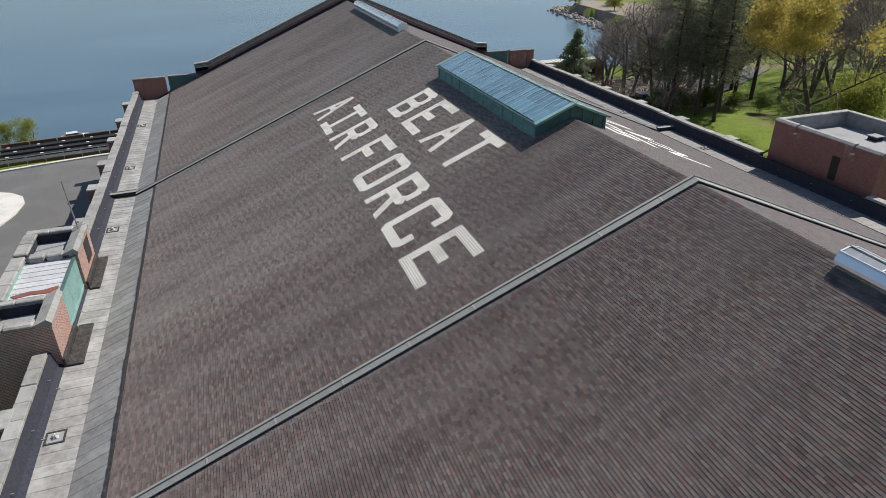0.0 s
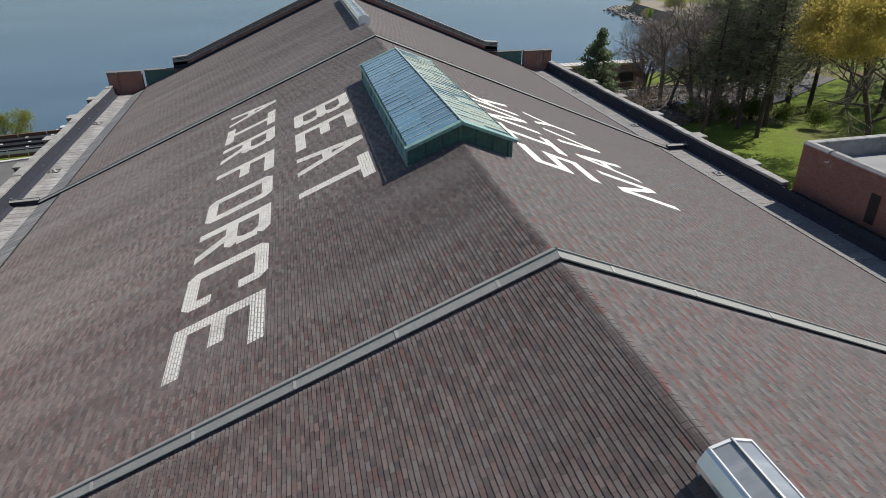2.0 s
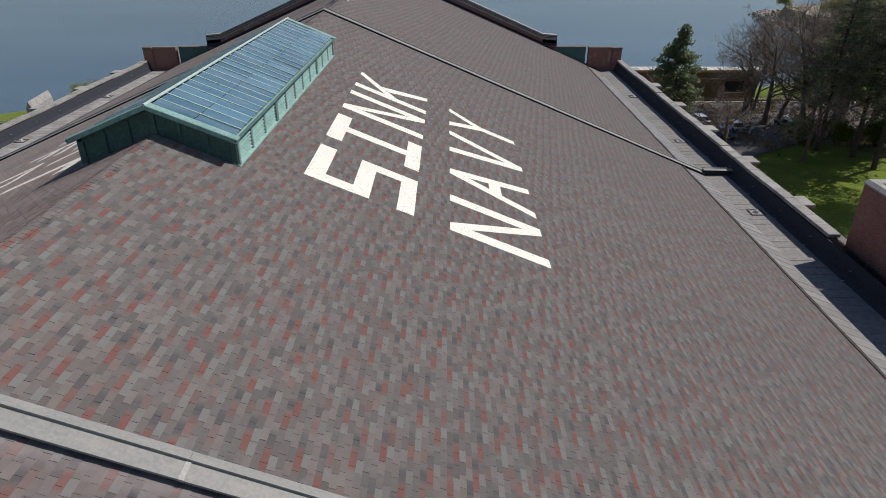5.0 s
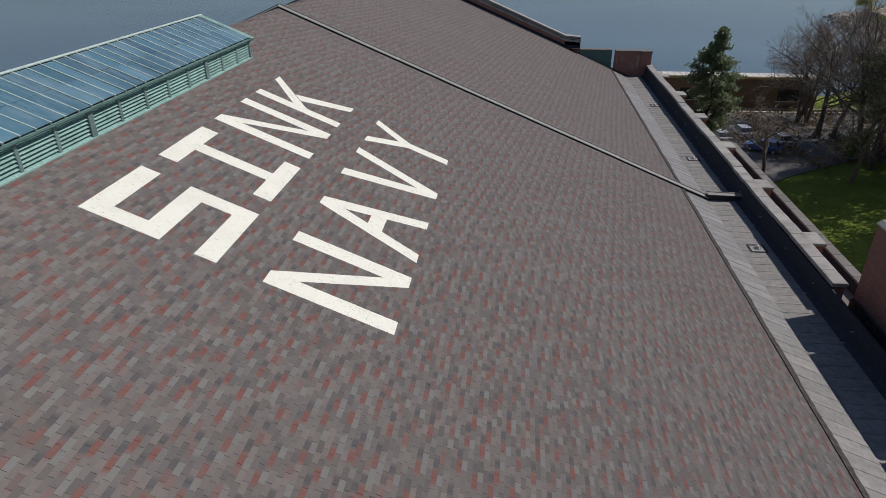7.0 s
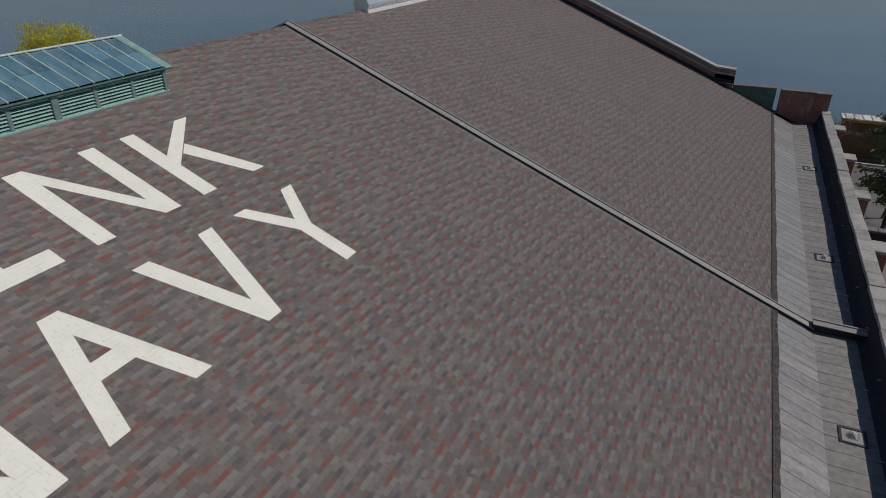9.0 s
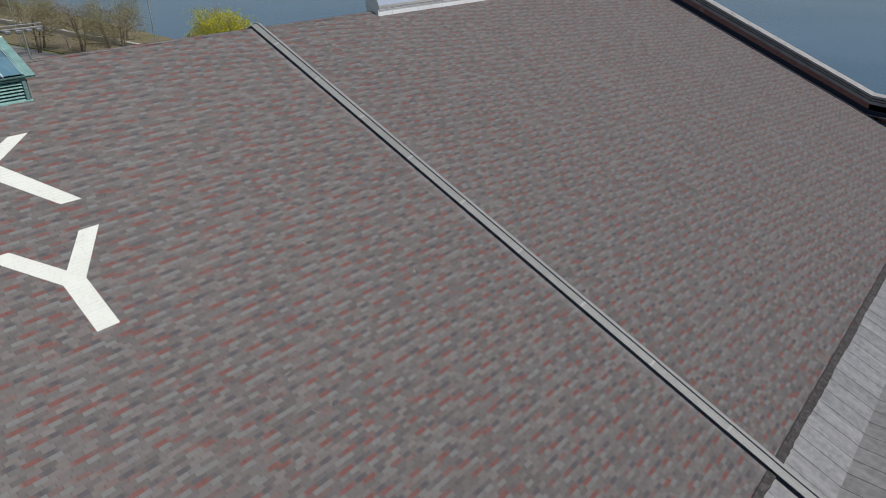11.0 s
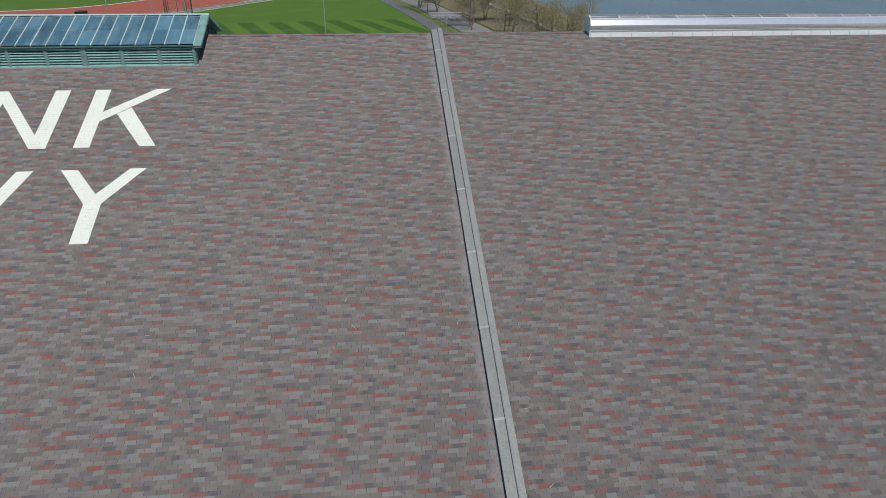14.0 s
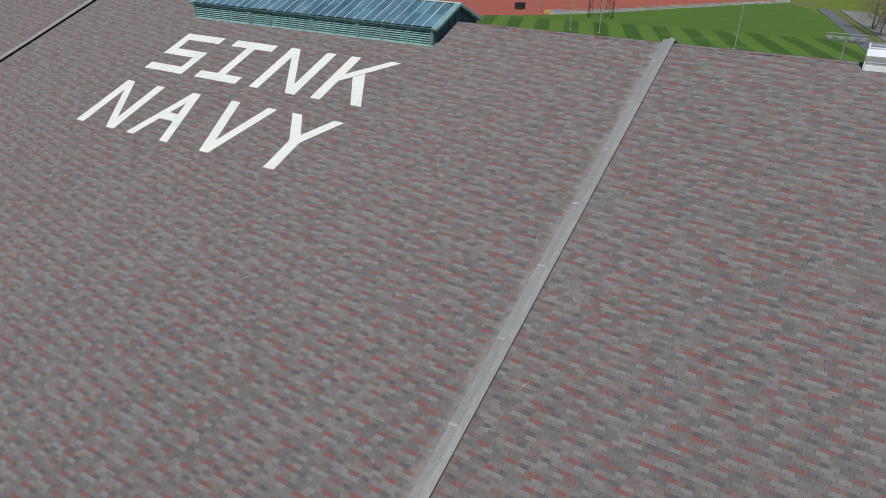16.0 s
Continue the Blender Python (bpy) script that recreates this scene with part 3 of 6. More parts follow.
        return out + ([bar(a - t, c, a, b - c)] if ch == "O" else [bar(a - t, c, a, 0.98), bar(a - t, b - 0.98, a, b - c)])
    return []


def clipped(poly, lo, hi):
    """A convex polygon cut to a rectangle."""
    for axis in (0, 1):
        for sign, limit in ((1, lo[axis]), (-1, -hi[axis])):
            out = []
            for p, q in zip(poly, poly[1:] + poly[:1]):
                dp, dq = sign * p[axis] - limit, sign * q[axis] - limit
                if dp >= 0:
                    out.append(p)
                if dp * dq < 0:
                    f = dp / (dp - dq)
                    out.append((p[0] + f * (q[0] - p[0]), p[1] + f * (q[1] - p[1])))
            poly = out
            if len(poly) < 3:
                return []
    return poly


def letter(ch, side, y0, wide, s0, material, label):
    """One letter; y0 is the letter's left edge for a reader looking up the slope."""
    verts, faces = [], []
    edge = GAP / 2 - (0.001 if side > 0 else 0.002)
    for n, stroke in enumerate(strokes(ch, wide)):
        poly = [(y0 + side * u, s0 + v) for u, v in stroke]
        ys, ss = [p[0] for p in poly], [p[1] for p in poly]
        for i in range(max(0, int(min(ss) / COURSE)), int(max(ss) / COURSE) + 1):
            a, b, lift, slip = tab_at(i)
            for k in np.nonzero((b > min(ys)) & (a < max(ys)))[0]:
                end = (i + 1) * COURSE + slip[k]
                cut = clipped(poly, (a[k] - edge, i * COURSE), (b[k] + edge, end))
                if len(cut) < 3:
                    continue
                base = len(verts)
                for y, s in cut:
                    f = (s - i * COURSE) / (end - i * COURSE)
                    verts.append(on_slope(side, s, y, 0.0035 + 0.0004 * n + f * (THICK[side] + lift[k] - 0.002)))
                faces.append(tuple(range(base, base + len(cut))))
                # the paint runs over the tab's lower edge
                low = [j for j, p in enumerate(cut) if p[1] > end - 1e-5]
                if len(low) == 2:
                    for j in low:
                        verts.append(on_slope(side, end + 0.0015, cut[j][0], 0.002))
                    faces.append((base + low[0], base + low[1], len(verts) - 1, len(verts) - 2))
    me = mesh_of("letter", verts, faces, material)
    bm = bmesh.new()
    bm.from_mesh(me)
    up = Vector((side * SIN, 0, COS))
    for f in bm.faces:
        f.normal_update()
        if f.normal.dot(up) < 0:
            f.normal_flip()
    bm.to_mesh(me)
    bm.free()
    return put("letter", me, ROOFS[side], label=label)


for k, ch in enumerate("SINK"):
    letter(ch, 1, 9.22 + 3.145 * k, 2.37, 3.24, M_PAINT, "white painted letter " + ch)
for k, ch in enumerate("NAVY"):
    letter(ch, 1, 9.23 + 3.12 * k, 2.37, 7.08, M_PAINT, "white painted letter " + ch)
for ch, y, wide in zip("BEAT", (20.83, 17.78, 14.37, 11.48), (2.12, 2.45, 2.05, 2.26)):
    letter(ch, -1, y, wide, 2.94, M_PAINT_OLD, "worn white painted letter " + ch)
for ch, y, wide in zip("AIRFORCE", (27.28, 24.36, 21.08, 17.40, 14.22, 11.17, 8.08, 4.95), (2.05, 2.40, 2.12, 2.42, 2.18, 2.22, 2.30, 2.38)):
    letter(ch, -1, y, wide, 6.84 + 0.011 * max(0.0, 17.4 - y), M_PAINT_OLD, "worn white painted letter " + ch)


# ---- expansion joints across the roof ----
def joint_path(side):
    """Where a joint's centre line runs: down the slope, down the apron, over the deck."""
    return [(0.0, 0.0), (side * EAVE, -EAVE * SIN / COS), (side * 21.35, -8.98), (side * 23.1, -9.02)]


def expansion_joint(y0):
    joint = thing("expansion_joint", "raised grey metal expansion joint crossing the roof and its ridge", "roof joint", (0, 0, RIDGE), "roof joints", "structure")
    for side in (1, -1):
        pts = joint_path(side)
        for n, (p, q) in enumerate(zip(pts, pts[1:])):
            length = math.dist(p, q)
            along = Vector(((q[0] - p[0]) / length, 0, (q[1] - p[1]) / length))
            up = Vector((-along.z, 0, along.x)) * side
            h = 0.10 if n < 2 else 0.28
            curb = bmesh.new()
            ends = []
            for d in (0.0, length):
                o = Vector((p[0], 0, p[1])) + along * d
                ends.append([curb.verts.new(o + up * hh + Vector((0, y0 + w, 0))) for w, hh in ((-0.12, -0.1), (0.12, -0.1), (0.12, h), (-0.12, h))])
            for k in range(4):
                curb.faces.new((ends[0][k], ends[0][(k + 1) % 4], ends[1][(k + 1) % 4], ends[1][k]))
            curb.faces.new(ends[0]), curb.faces.new(ends[1][::-1])
            # the curb's black paints the shadow under the overhanging cap
            part("curb", curb, M_SHADOW_BLACK, joint, "curb under the metal cap, black for its shadow")
            # sheets ten feet long, the first cut short at the ridge
            laps = [0.0, *[1.36 + 2.385 * k for k in range(9) if 1.36 + 2.385 * k < length - 0.5], length] if n == 0 else [0.0, length]
            count = len(laps) - 1
            for k in range(count):
                a, b = laps[k] + ((-0.05 if n == 0 else -0.02) if k == 0 else 0.004), laps[k + 1] + (0.03 if k == count - 1 else 0)
                bm = bmesh.new()
                rise = 0.004 if k % 2 else 0.0
                rings = []
                for d in (a, b):
                    o = Vector((p[0], 0, p[1])) + along * d
                    prof = [(-0.20, h - 0.03), (-0.20, h + 0.0), (0.03, h + 0.045), (0.03, h + 0.085), (0.05, h + 0.09), (0.20, h + 0.035), (0.20, h + 0.005), (0.19, h + 0.005), (0.045, h + 0.03), (-0.19, h - 0.03)]
                    rings.append([bm.verts.new(o + up * (hh + rise) + Vector((0, y0 + w, 0))) for w, hh in prof])
                for j in range(len(prof)):
                    bm.faces.new((rings[0][j], rings[0][(j + 1) % len(prof)], rings[1][(j + 1) % len(prof)], rings[1][j]))
                bm.faces.new(rings[0]), bm.faces.new(rings[1][::-1])
                cap = part("cap", bm, M_CAP, joint)
                if k:
                    strap = bmesh.new()
                    rings = []
                    for d in (a - 0.035, a + 0.03):
                        o = Vector((p[0], 0, p[1])) + along * d
                        rings.append([strap.verts.new(o + up * (hh + 0.009) + Vector((0, y0 + w, 0))) for w, hh in ((-0.205, h - 0.03), (-0.205, h + 0.002), (0.024, h + 0.046), (0.024, h + 0.04), (-0.195, h - 0.004), (-0.195, h - 0.03))])
                    for j in range(6):
                        strap.faces.new((rings[0][j], rings[0][(j + 1) % 6], rings[1][(j + 1) % 6], rings[1][j]))
                    strap.faces.new(rings[0]), strap.faces.new(rings[1][::-1])
                    part("lap_strap", strap, M_STRAP, cap, "paler strap over the lap")
    return joint


for y in SEAMS:
    expansion_joint(y)

# ---- gutter decks behind the parapets ----
DECK = -9.05
COPING = -8.08


def gutter(side):
    ob = part("gutter_east" if side > 0 else "gutter_west",
              prism([(side * x, z) for x, z in ((EAVE - 0.3, -8.66), (21.4, DECK - 0.03), (23.2, DECK - 0.03), (23.2, DECK - 0.4), (EAVE - 0.3, DECK - 0.4))], Y_NEAR, Y_FAR), M_DECK)
    ob.location.z = RIDGE
    tagged(ob, "grey sheet-metal gutter deck with lapped pans behind the parapet", "gutter", kind="structure")
    strip = bmesh.new()
    band = 0.15 if side > 0 else 0.10
    r = random.Random(3 + side)
    row = []
    for k in range(int((Y_FAR - Y_NEAR) / 0.16) + 2):
        y = min(Y_FAR, Y_NEAR + 0.16 * k)
        e = r.uniform(-0.009, 0.009) + 0.008 * math.sin(1.7 * y)
        row.append([strip.verts.new((side * x, y, z)) for x, z in ((EAVE - 0.05 + 0.3 * e, -8.385), (EAVE + band + e * 1.6, -8.415 - 0.40 * band), (EAVE + band + e * 1.6, -8.49 - 0.40 * band), (EAVE - 0.05 + 0.3 * e, -8.52))])
    for a, b in zip(row, row[1:]):
        for j in range(4):
            strip.faces.new((a[j], a[(j + 1) % 4], b[(j + 1) % 4], b[j]))
    part("tar_strip", strip, M_TAR, ob, "ragged black tar strip along the shingles")
    # pans: an apron course on the slope and a flat course on the deck
    x0, z0, x1, z1 = EAVE + 0.05, -8.50, 21.42, DECK + 0.004
    pitch = 0.62
    length = math.hypot(x1 - x0, z1 - z0)
    apron = bmesh.new()
    box(apron, (0, 0, -0.012), (length, pitch - 0.004, 0.004))
    box(apron, (0, pitch - 0.045, 0.004), (length, pitch - 0.004, 0.015), 0.003)
    apron_me = bpy.data.meshes.new("apron_pan")
    apron.to_mesh(apron_me), apron.free()
    apron_me.materials.append(M_LEAD if side > 0 else M_APRON_PALE)
    flat = bmesh.new()
    box(flat, (0, 0, -0.012), (1.74, pitch - 0.004, 0.004))
    box(flat, (0, pitch - 0.045, 0.004), (1.74, pitch - 0.004, 0.016), 0.003)
    flat_me = bpy.data.meshes.new("deck_pan")
    flat.to_mesh(flat_me), flat.free()
    flat_me.materials.append(M_DECK_EAST if side > 0 else M_DECK)
    tilt = Matrix(((( x1 - x0) / length * side, 0, -(z1 - z0) / length * side, 0), (0, 1, 0, 0), ((z1 - z0) / length, 0, (x1 - x0) / length, 0), (0, 0, 0, 1)))
    for k in range(int((Y_FAR + 14) / pitch)):
        y = -14 + pitch * k
        lift = r.uniform(0, 0.006)
        put("apron_pan", apron_me, ob, Matrix.Translation((side * x0, y, z0 + lift)) @ tilt)
        put("deck_pan", flat_me, ob, Matrix.Translation((side * 21.41, y + r.uniform(-0.01, 0.01), DECK + lift)) @ Matrix.Diagonal((side, 1, 1, 1)))
    cant = prism([(side * x, z) for x, z in ((22.75, DECK + 0.025), (22.98, DECK + 0.16), (23.12, COPING - 0.18), (23.19, COPING - 0.18), (23.19, DECK - 0.02), (22.75, DECK - 0.02))], -14, Y_FAR)
    upstand = part("upstand", cant, M_MEMBRANE, ob, "black membrane turned up against the parapet")
    clip_me = bpy.data.meshes.new("clip")
    clip_bm = boxes(((-0.13, -0.022, 0.0), (0.11, 0.022, 0.018)), ((0.07, -0.022, 0.0), (0.11, 0.022, 0.05)), bevel=0.004)
    clip_bm.to_mesh(clip_me), clip_bm.free()
    clip_me.materials.append(M_STEEL)
    for k in range(21):
        y = -4 + 3.1 * k + r.uniform(-0.1, 0.1)
        put("clip", clip_me, upstand, Matrix.Translation((side * 22.78, y, DECK + 0.036)) @ Matrix.Diagonal((side, 1, 1, 1)))
        put("clip", clip_me, upstand, Matrix.Translation((side * 23.06, y + 0.12, DECK + 0.42)) @ Matrix.Diagonal((side, 1, 1, 1)))
    return ob


gutter(1), gutter(-1)


def roof_drain(x, y):
    d = thing("roof_drain", "square roof drain with a pale clogged grate in the gutter deck", "drain", (x, y, RIDGE + DECK + 0.012), "roof drains")
    part("frame", boxes(((-0.36, -0.36, 0), (0.36, -0.28, 0.03)), ((-0.36, 0.28, 0), (0.36, 0.36, 0.03)), ((-0.36, -0.28, 0), (-0.28, 0.28, 0.03)), ((0.28, -0.28, 0), (0.36, 0.28, 0.03)), bevel=0.008), M_TAR, d, "dark sealed frame")
    part("pan", boxes(((-0.28, -0.28, -0.004), (0.28, 0.28, 0.008))), M_ROOFING, d)
    bm = bmesh.new()
    bmesh.ops.create_cone(bm, cap_ends=True, segments=14, radius1=0.13, radius2=0.07, depth=0.10, matrix=pose(0, 0, 0.058))
    for k in range(7):
        a = 2 * math.pi * k / 7
        tube(bm, [(0.16 * math.cos(a), 0.16 * math.sin(a), 0.01), (0.09 * math.cos(a), 0.09 * math.sin(a), 0.14), (0, 0, 0.15)], [0.012] * 3, 4)
    part("grate", bm, M_CONCRETE, d, "pale rusting grate")
    return d


for y in (24.6, 36.4, 48.8):
    roof_drain(22.15, y)
for y in (5.35, 24.4, 36.3, 48.6):
    roof_drain(-22.32, y)

# ---- parapets along the eaves, with coping stones and pier caps ----
def parapet(side, stretches):
    ob = thing("parapet_east" if side > 0 else "parapet_west", "low brick parapet with weathered pale stone coping", "parapet", (0, 0, RIDGE), kind="structure")
    r = random.Random(11 + side)
    stone = bmesh.new()
    box(stone, (0, 0, 0), (0.56, 1.035, 0.17), 0.02)
    stone_me = bpy.data.meshes.new("coping_stone")
    stone.to_mesh(stone_me), stone.free()
    stone_me.materials.append(M_STONE)
    for y0, y1 in stretches:
        lo, hi = sorted((side * 23.2, side * 23.6))
        part("wall", boxes(((lo, y0, -17.0), (hi, y1, COPING - 0.17))), M_BRICK, ob)
        y = y0
        while y < y1 - 0.5:
            step = 0.07 if int((y + 62) // 6.3) % 2 else 0.0
            put("coping_stone", stone_me, ob, Matrix.Translation((side * (23.13 + r.uniform(-0.012, 0.012)), y, COPING - 0.17 + step * 0.6 + r.uniform(-0.006, 0.006))) @ Matrix.Diagonal((side, 1, 1, 1)))
            y += 1.045
    return ob


parapet(1, [(Y_NEAR, 11.1), (20.0, Y_FAR)])
parapet(-1, [(Y_NEAR, 10.0), (20.45, Y_FAR)])


def pier(side, y):
    p = thing("parapet_pier", "brick pier with a projecting pale stone cap outside the parapet", "pier", (side * 23.6, y, RIDGE), "parapet piers", "structure")
    lo, hi = sorted((0.005, side * 0.62))
    part("shaft", boxes(((lo, -0.5, -17), (hi, 0.5, COPING - 0.16))), M_BRICK, p)
    lo, hi = sorted((-side * 0.02, side * 0.70))
    part("cap_stone", boxes(((lo, -0.56, COPING - 0.14), (hi, 0.56, COPING + 0.01)), bevel=0.025), M_STONE, p, "weathered pale stone cap")
    return p


for y in (-12.0, -5.8, 0.5, 23.9, 30.1, 36.4, 42.7, 49.0, 55.4):
    pier(1, y)
for y in (-12.0, -5.8, 0.3, 5.8, 24.1, 30.1, 35.4, 41.6, 47.8, 54.2):
    pier(-1, y)

# ---- outer walls and end gables ----
def gable(y0, y1, name, label):
    ob = thing(name, label, "gable", (0, 0, RIDGE), kind="structure")
    mid = prism([(-23.6, -17), (23.6, -17), (23.6, -9.9), (0, 0.05), (-23.6, -9.9)], y0, y1)
    part("wall", mid, M_BRICK, ob)
    for side in (1, -1):
        # raking parapet, its coping in two lapped courses
        for h0, h1, ya, yb, m, n in ((-0.1, 0.56, y0, y1, M_BRICK, "upstand"), (0.56, 0.73, y0 - 0.04, y1 + 0.04, M_STONE, "coping"), (0.73, 0.78, y0 + 0.02, y1 - 0.02, M_IRON, "coping_bed"),
                                     (0.78, 0.87, y0 - 0.05, y1 + 0.05, M_STONE, "coping"), (0.87, 0.93, y0 + 0.02, y1 - 0.02, M_IRON, "coping_bed"), (0.93, 1.06, y0 - 0.08, y1 + 0.08, M_STONE, "coping"),
                                     (0.0, 0.04, y0 - 0.42, y0 - 0.04, M_MEMBRANE, "flashing"), (0.0, 0.26, y0 - 0.05, y0 - 0.003, M_MEMBRANE, "flashing")):
            if n == "flashing" and y0 < 0:
                continue
            bm = bmesh.new()
            line = [(0.0, 0.0), (15.7, -15.7 * SIN / COS), (17.1, -15.7 * SIN / COS - 0.12)]
            rings = [[bm.verts.new((side * x, y, z + h)) for h, y in ((h0, ya), (h0, yb), (h1, yb), (h1, ya))] for x, z in line]
            for p, q in zip(rings, rings[1:]):
                for j in range(4):
                    bm.faces.new((p[j], p[(j + 1) % 4], q[(j + 1) % 4], q[j]))
            bm.faces.new(rings[0]), bm.faces.new(rings[-1][::-1])
            part(n, bm, m, ob)
        lo, hi = sorted((side * 15.7, side * 17.05))
        part("kneeler", boxes(((lo, y0, -8.0), (hi, y1, -5.95))), M_BRICK, ob)
        # shoulder walls: copper-clad, then brick with an end post
        lo, hi = sorted((side * 17.08, side * 20.0))
        part("copper_upstand", boxes(((lo, y0 + 0.06, -9.0), (hi, y1 - 0.06, -6.86))), M_VERDIGRIS_DARK, ob, "dark green copper cladding")
        part("shoulder_coping", boxes(((lo, y0, -6.86), (hi, y1, -6.76)), bevel=0.02), M_STONE_DARK, ob)
        lo, hi = sorted((side * 20.3, side * 22.6))
        part("shoulder_wall", boxes(((lo, y0, -9.3), (hi, y1, -6.93))), M_BRICK, ob)
        part("shoulder_coping", boxes(((lo, y0 - 0.04, -6.93), (hi, y1 + 0.04, -6.82)), bevel=0.02), M_STONE_DARK, ob)
        lo, hi = sorted((side * 22.6, side * 23.5))
        part("end_post", boxes(((lo, y0 - 0.12, -9.3), (hi, y1 + 0.12, -7.0))), M_BRICK, ob)
        part("post_cap", boxes(((lo - 0.05, y0 - 0.18, -7.0), (hi + 0.05, y1 + 0.18, -6.82)), bevel=0.03), M_STONE_DARK, ob)
    return ob


gable(59.5, 60.15, "wall_north_gable", "brick gable wall with raking stone coping and stepped shoulders")
gable(Y_NEAR - 0.65, Y_NEAR, "wall_south_gable", "plain brick gable wall with raking stone coping")


# ---- ground, river and the surfaces on it ----
SHORE = [(-4000, 60), (-300, 84), (-150, 87), (-100, 85), (-60, 81), (-35, 84), (20, 90), (50, 95), (68, 106), (84, 128), (92, 146), (94, 158), (96, 170), (98.5, 192), (150, 215), (4000, 500)]
WATER = -2.6


def shore_y(x):
    for (xa, ya), (xb, yb) in zip(SHORE, SHORE[1:]):
        if x <= xb:
            return ya + (yb - ya) * (x - xa) / (xb - xa)
    return SHORE[-1][1]


def land_z(x, y):
    """The height of the land: level by the building, a grass bank to the east, falling into the river."""
    z = 0.0
    if x > 32:
        z += 1.6 * min(1.0, (x - 32) / 14) * min(1.0, max(0.0, (66 - y) / 16))
        if x > 60 and y < 90:
            z += min(9.0, 0.13 * (x - 60)) * min(1.0, (90 - y) / 30)
    inside = shore_y(x) - y
    if inside < 8:
        z = min(z, -0.2 + 0.55 * (inside - 8) + 0.25 * math.sin(1.3 * x) * (1 if inside > -4 else 0))
        z = max(z, -12.0)
    if inside > 0:
        z += 0.15 * noise.noise(Vector((0.09 * x, 0.09 * y, 0)))
    return z


def ground_material():
    n = Nodes("spring_grass_and_earth")
    wide, fine = n.noise(0.07, 5.0, 0.6), n.noise(5.0, 4.0, 0.7)
    grass = n.mix(n.ramp(fine, [(0.3, (0, 0, 0)), (0.7, (1, 1, 1))]), (0.095, 0.148, 0.02), (0.185, 0.25, 0.04))
    col = n.mix(n.ramp(wide, [(0.50, (0, 0, 0)), (0.66, (1, 1, 1))]), grass, (0.19, 0.155, 0.095))
    col = n.mix(0.55, col, n.ramp(n.noise(0.55, 5.0, 0.7), [(0.3, (0.45, 0.45, 0.4)), (0.7, (1.0, 1.0, 1.0))]), "MULTIPLY")
    n.bump(fine, 0.8, 0.06)
    return n.done(col, 0.95, 0.0, 0.2)


M_GROUND = ground_material()


def axis_steps(lo, hi, step, far):
    mid = list(np.arange(lo, hi + 0.1, step))
    out, d = [], step
    p = hi
    while p < far:
        d *= 1.5
        p += d
        out.append(min(p, far))
    left, d, p = [], step, lo
    while p > -far:
        d *= 1.5
        p -= d
        left.append(max(p, -far))
    return left[::-1] + mid + out


gx, gy = axis_steps(-200, 160, 3.0, 4000), axis_steps(-60, 190, 3.0, 4000)
gv = [(x, y, land_z(x, y)) for y in gy for x in gx]
nx = len(gx)
gf = [(j * nx + i, j * nx + i + 1, (j + 1) * nx + i + 1, (j + 1) * nx + i) for j in range(len(gy) - 1) for i in range(nx - 1)]
ground = new("ground", mesh_of("ground", gv, gf, M_GROUND))
tagged(ground, "spring grass with bare brown earth patches", "ground", kind="structure")
for p in ground.data.polygons:
    p.use_smooth = True


def water_material():
    n = Nodes("river_water")
    ripple = n.noise(0.9, 4.0, 0.6, (1.0, 0.45, 1.0))
    wide = n.noise(0.018, 4.0, 0.55, (1.0, 2.2, 1.0))
    col = n.mix(n.ramp(wide, [(0.35, (0, 0, 0)), (0.7, (1, 1, 1))]), (0.050, 0.090, 0.126), (0.072, 0.120, 0.162))
    n.bump(ripple, 0.25, 0.12)
    return n.done(col, 0.22, 0.0, 0.5)


water = new("water", mesh_of("water", [(-4500, -200, WATER), (4500, -200, WATER), (4500, 4500, WATER), (-4500, 4500, WATER)], [(0, 1, 2, 3)], water_material()))
tagged(water, "wide grey-blue river with small ripples", "river", kind="structure")


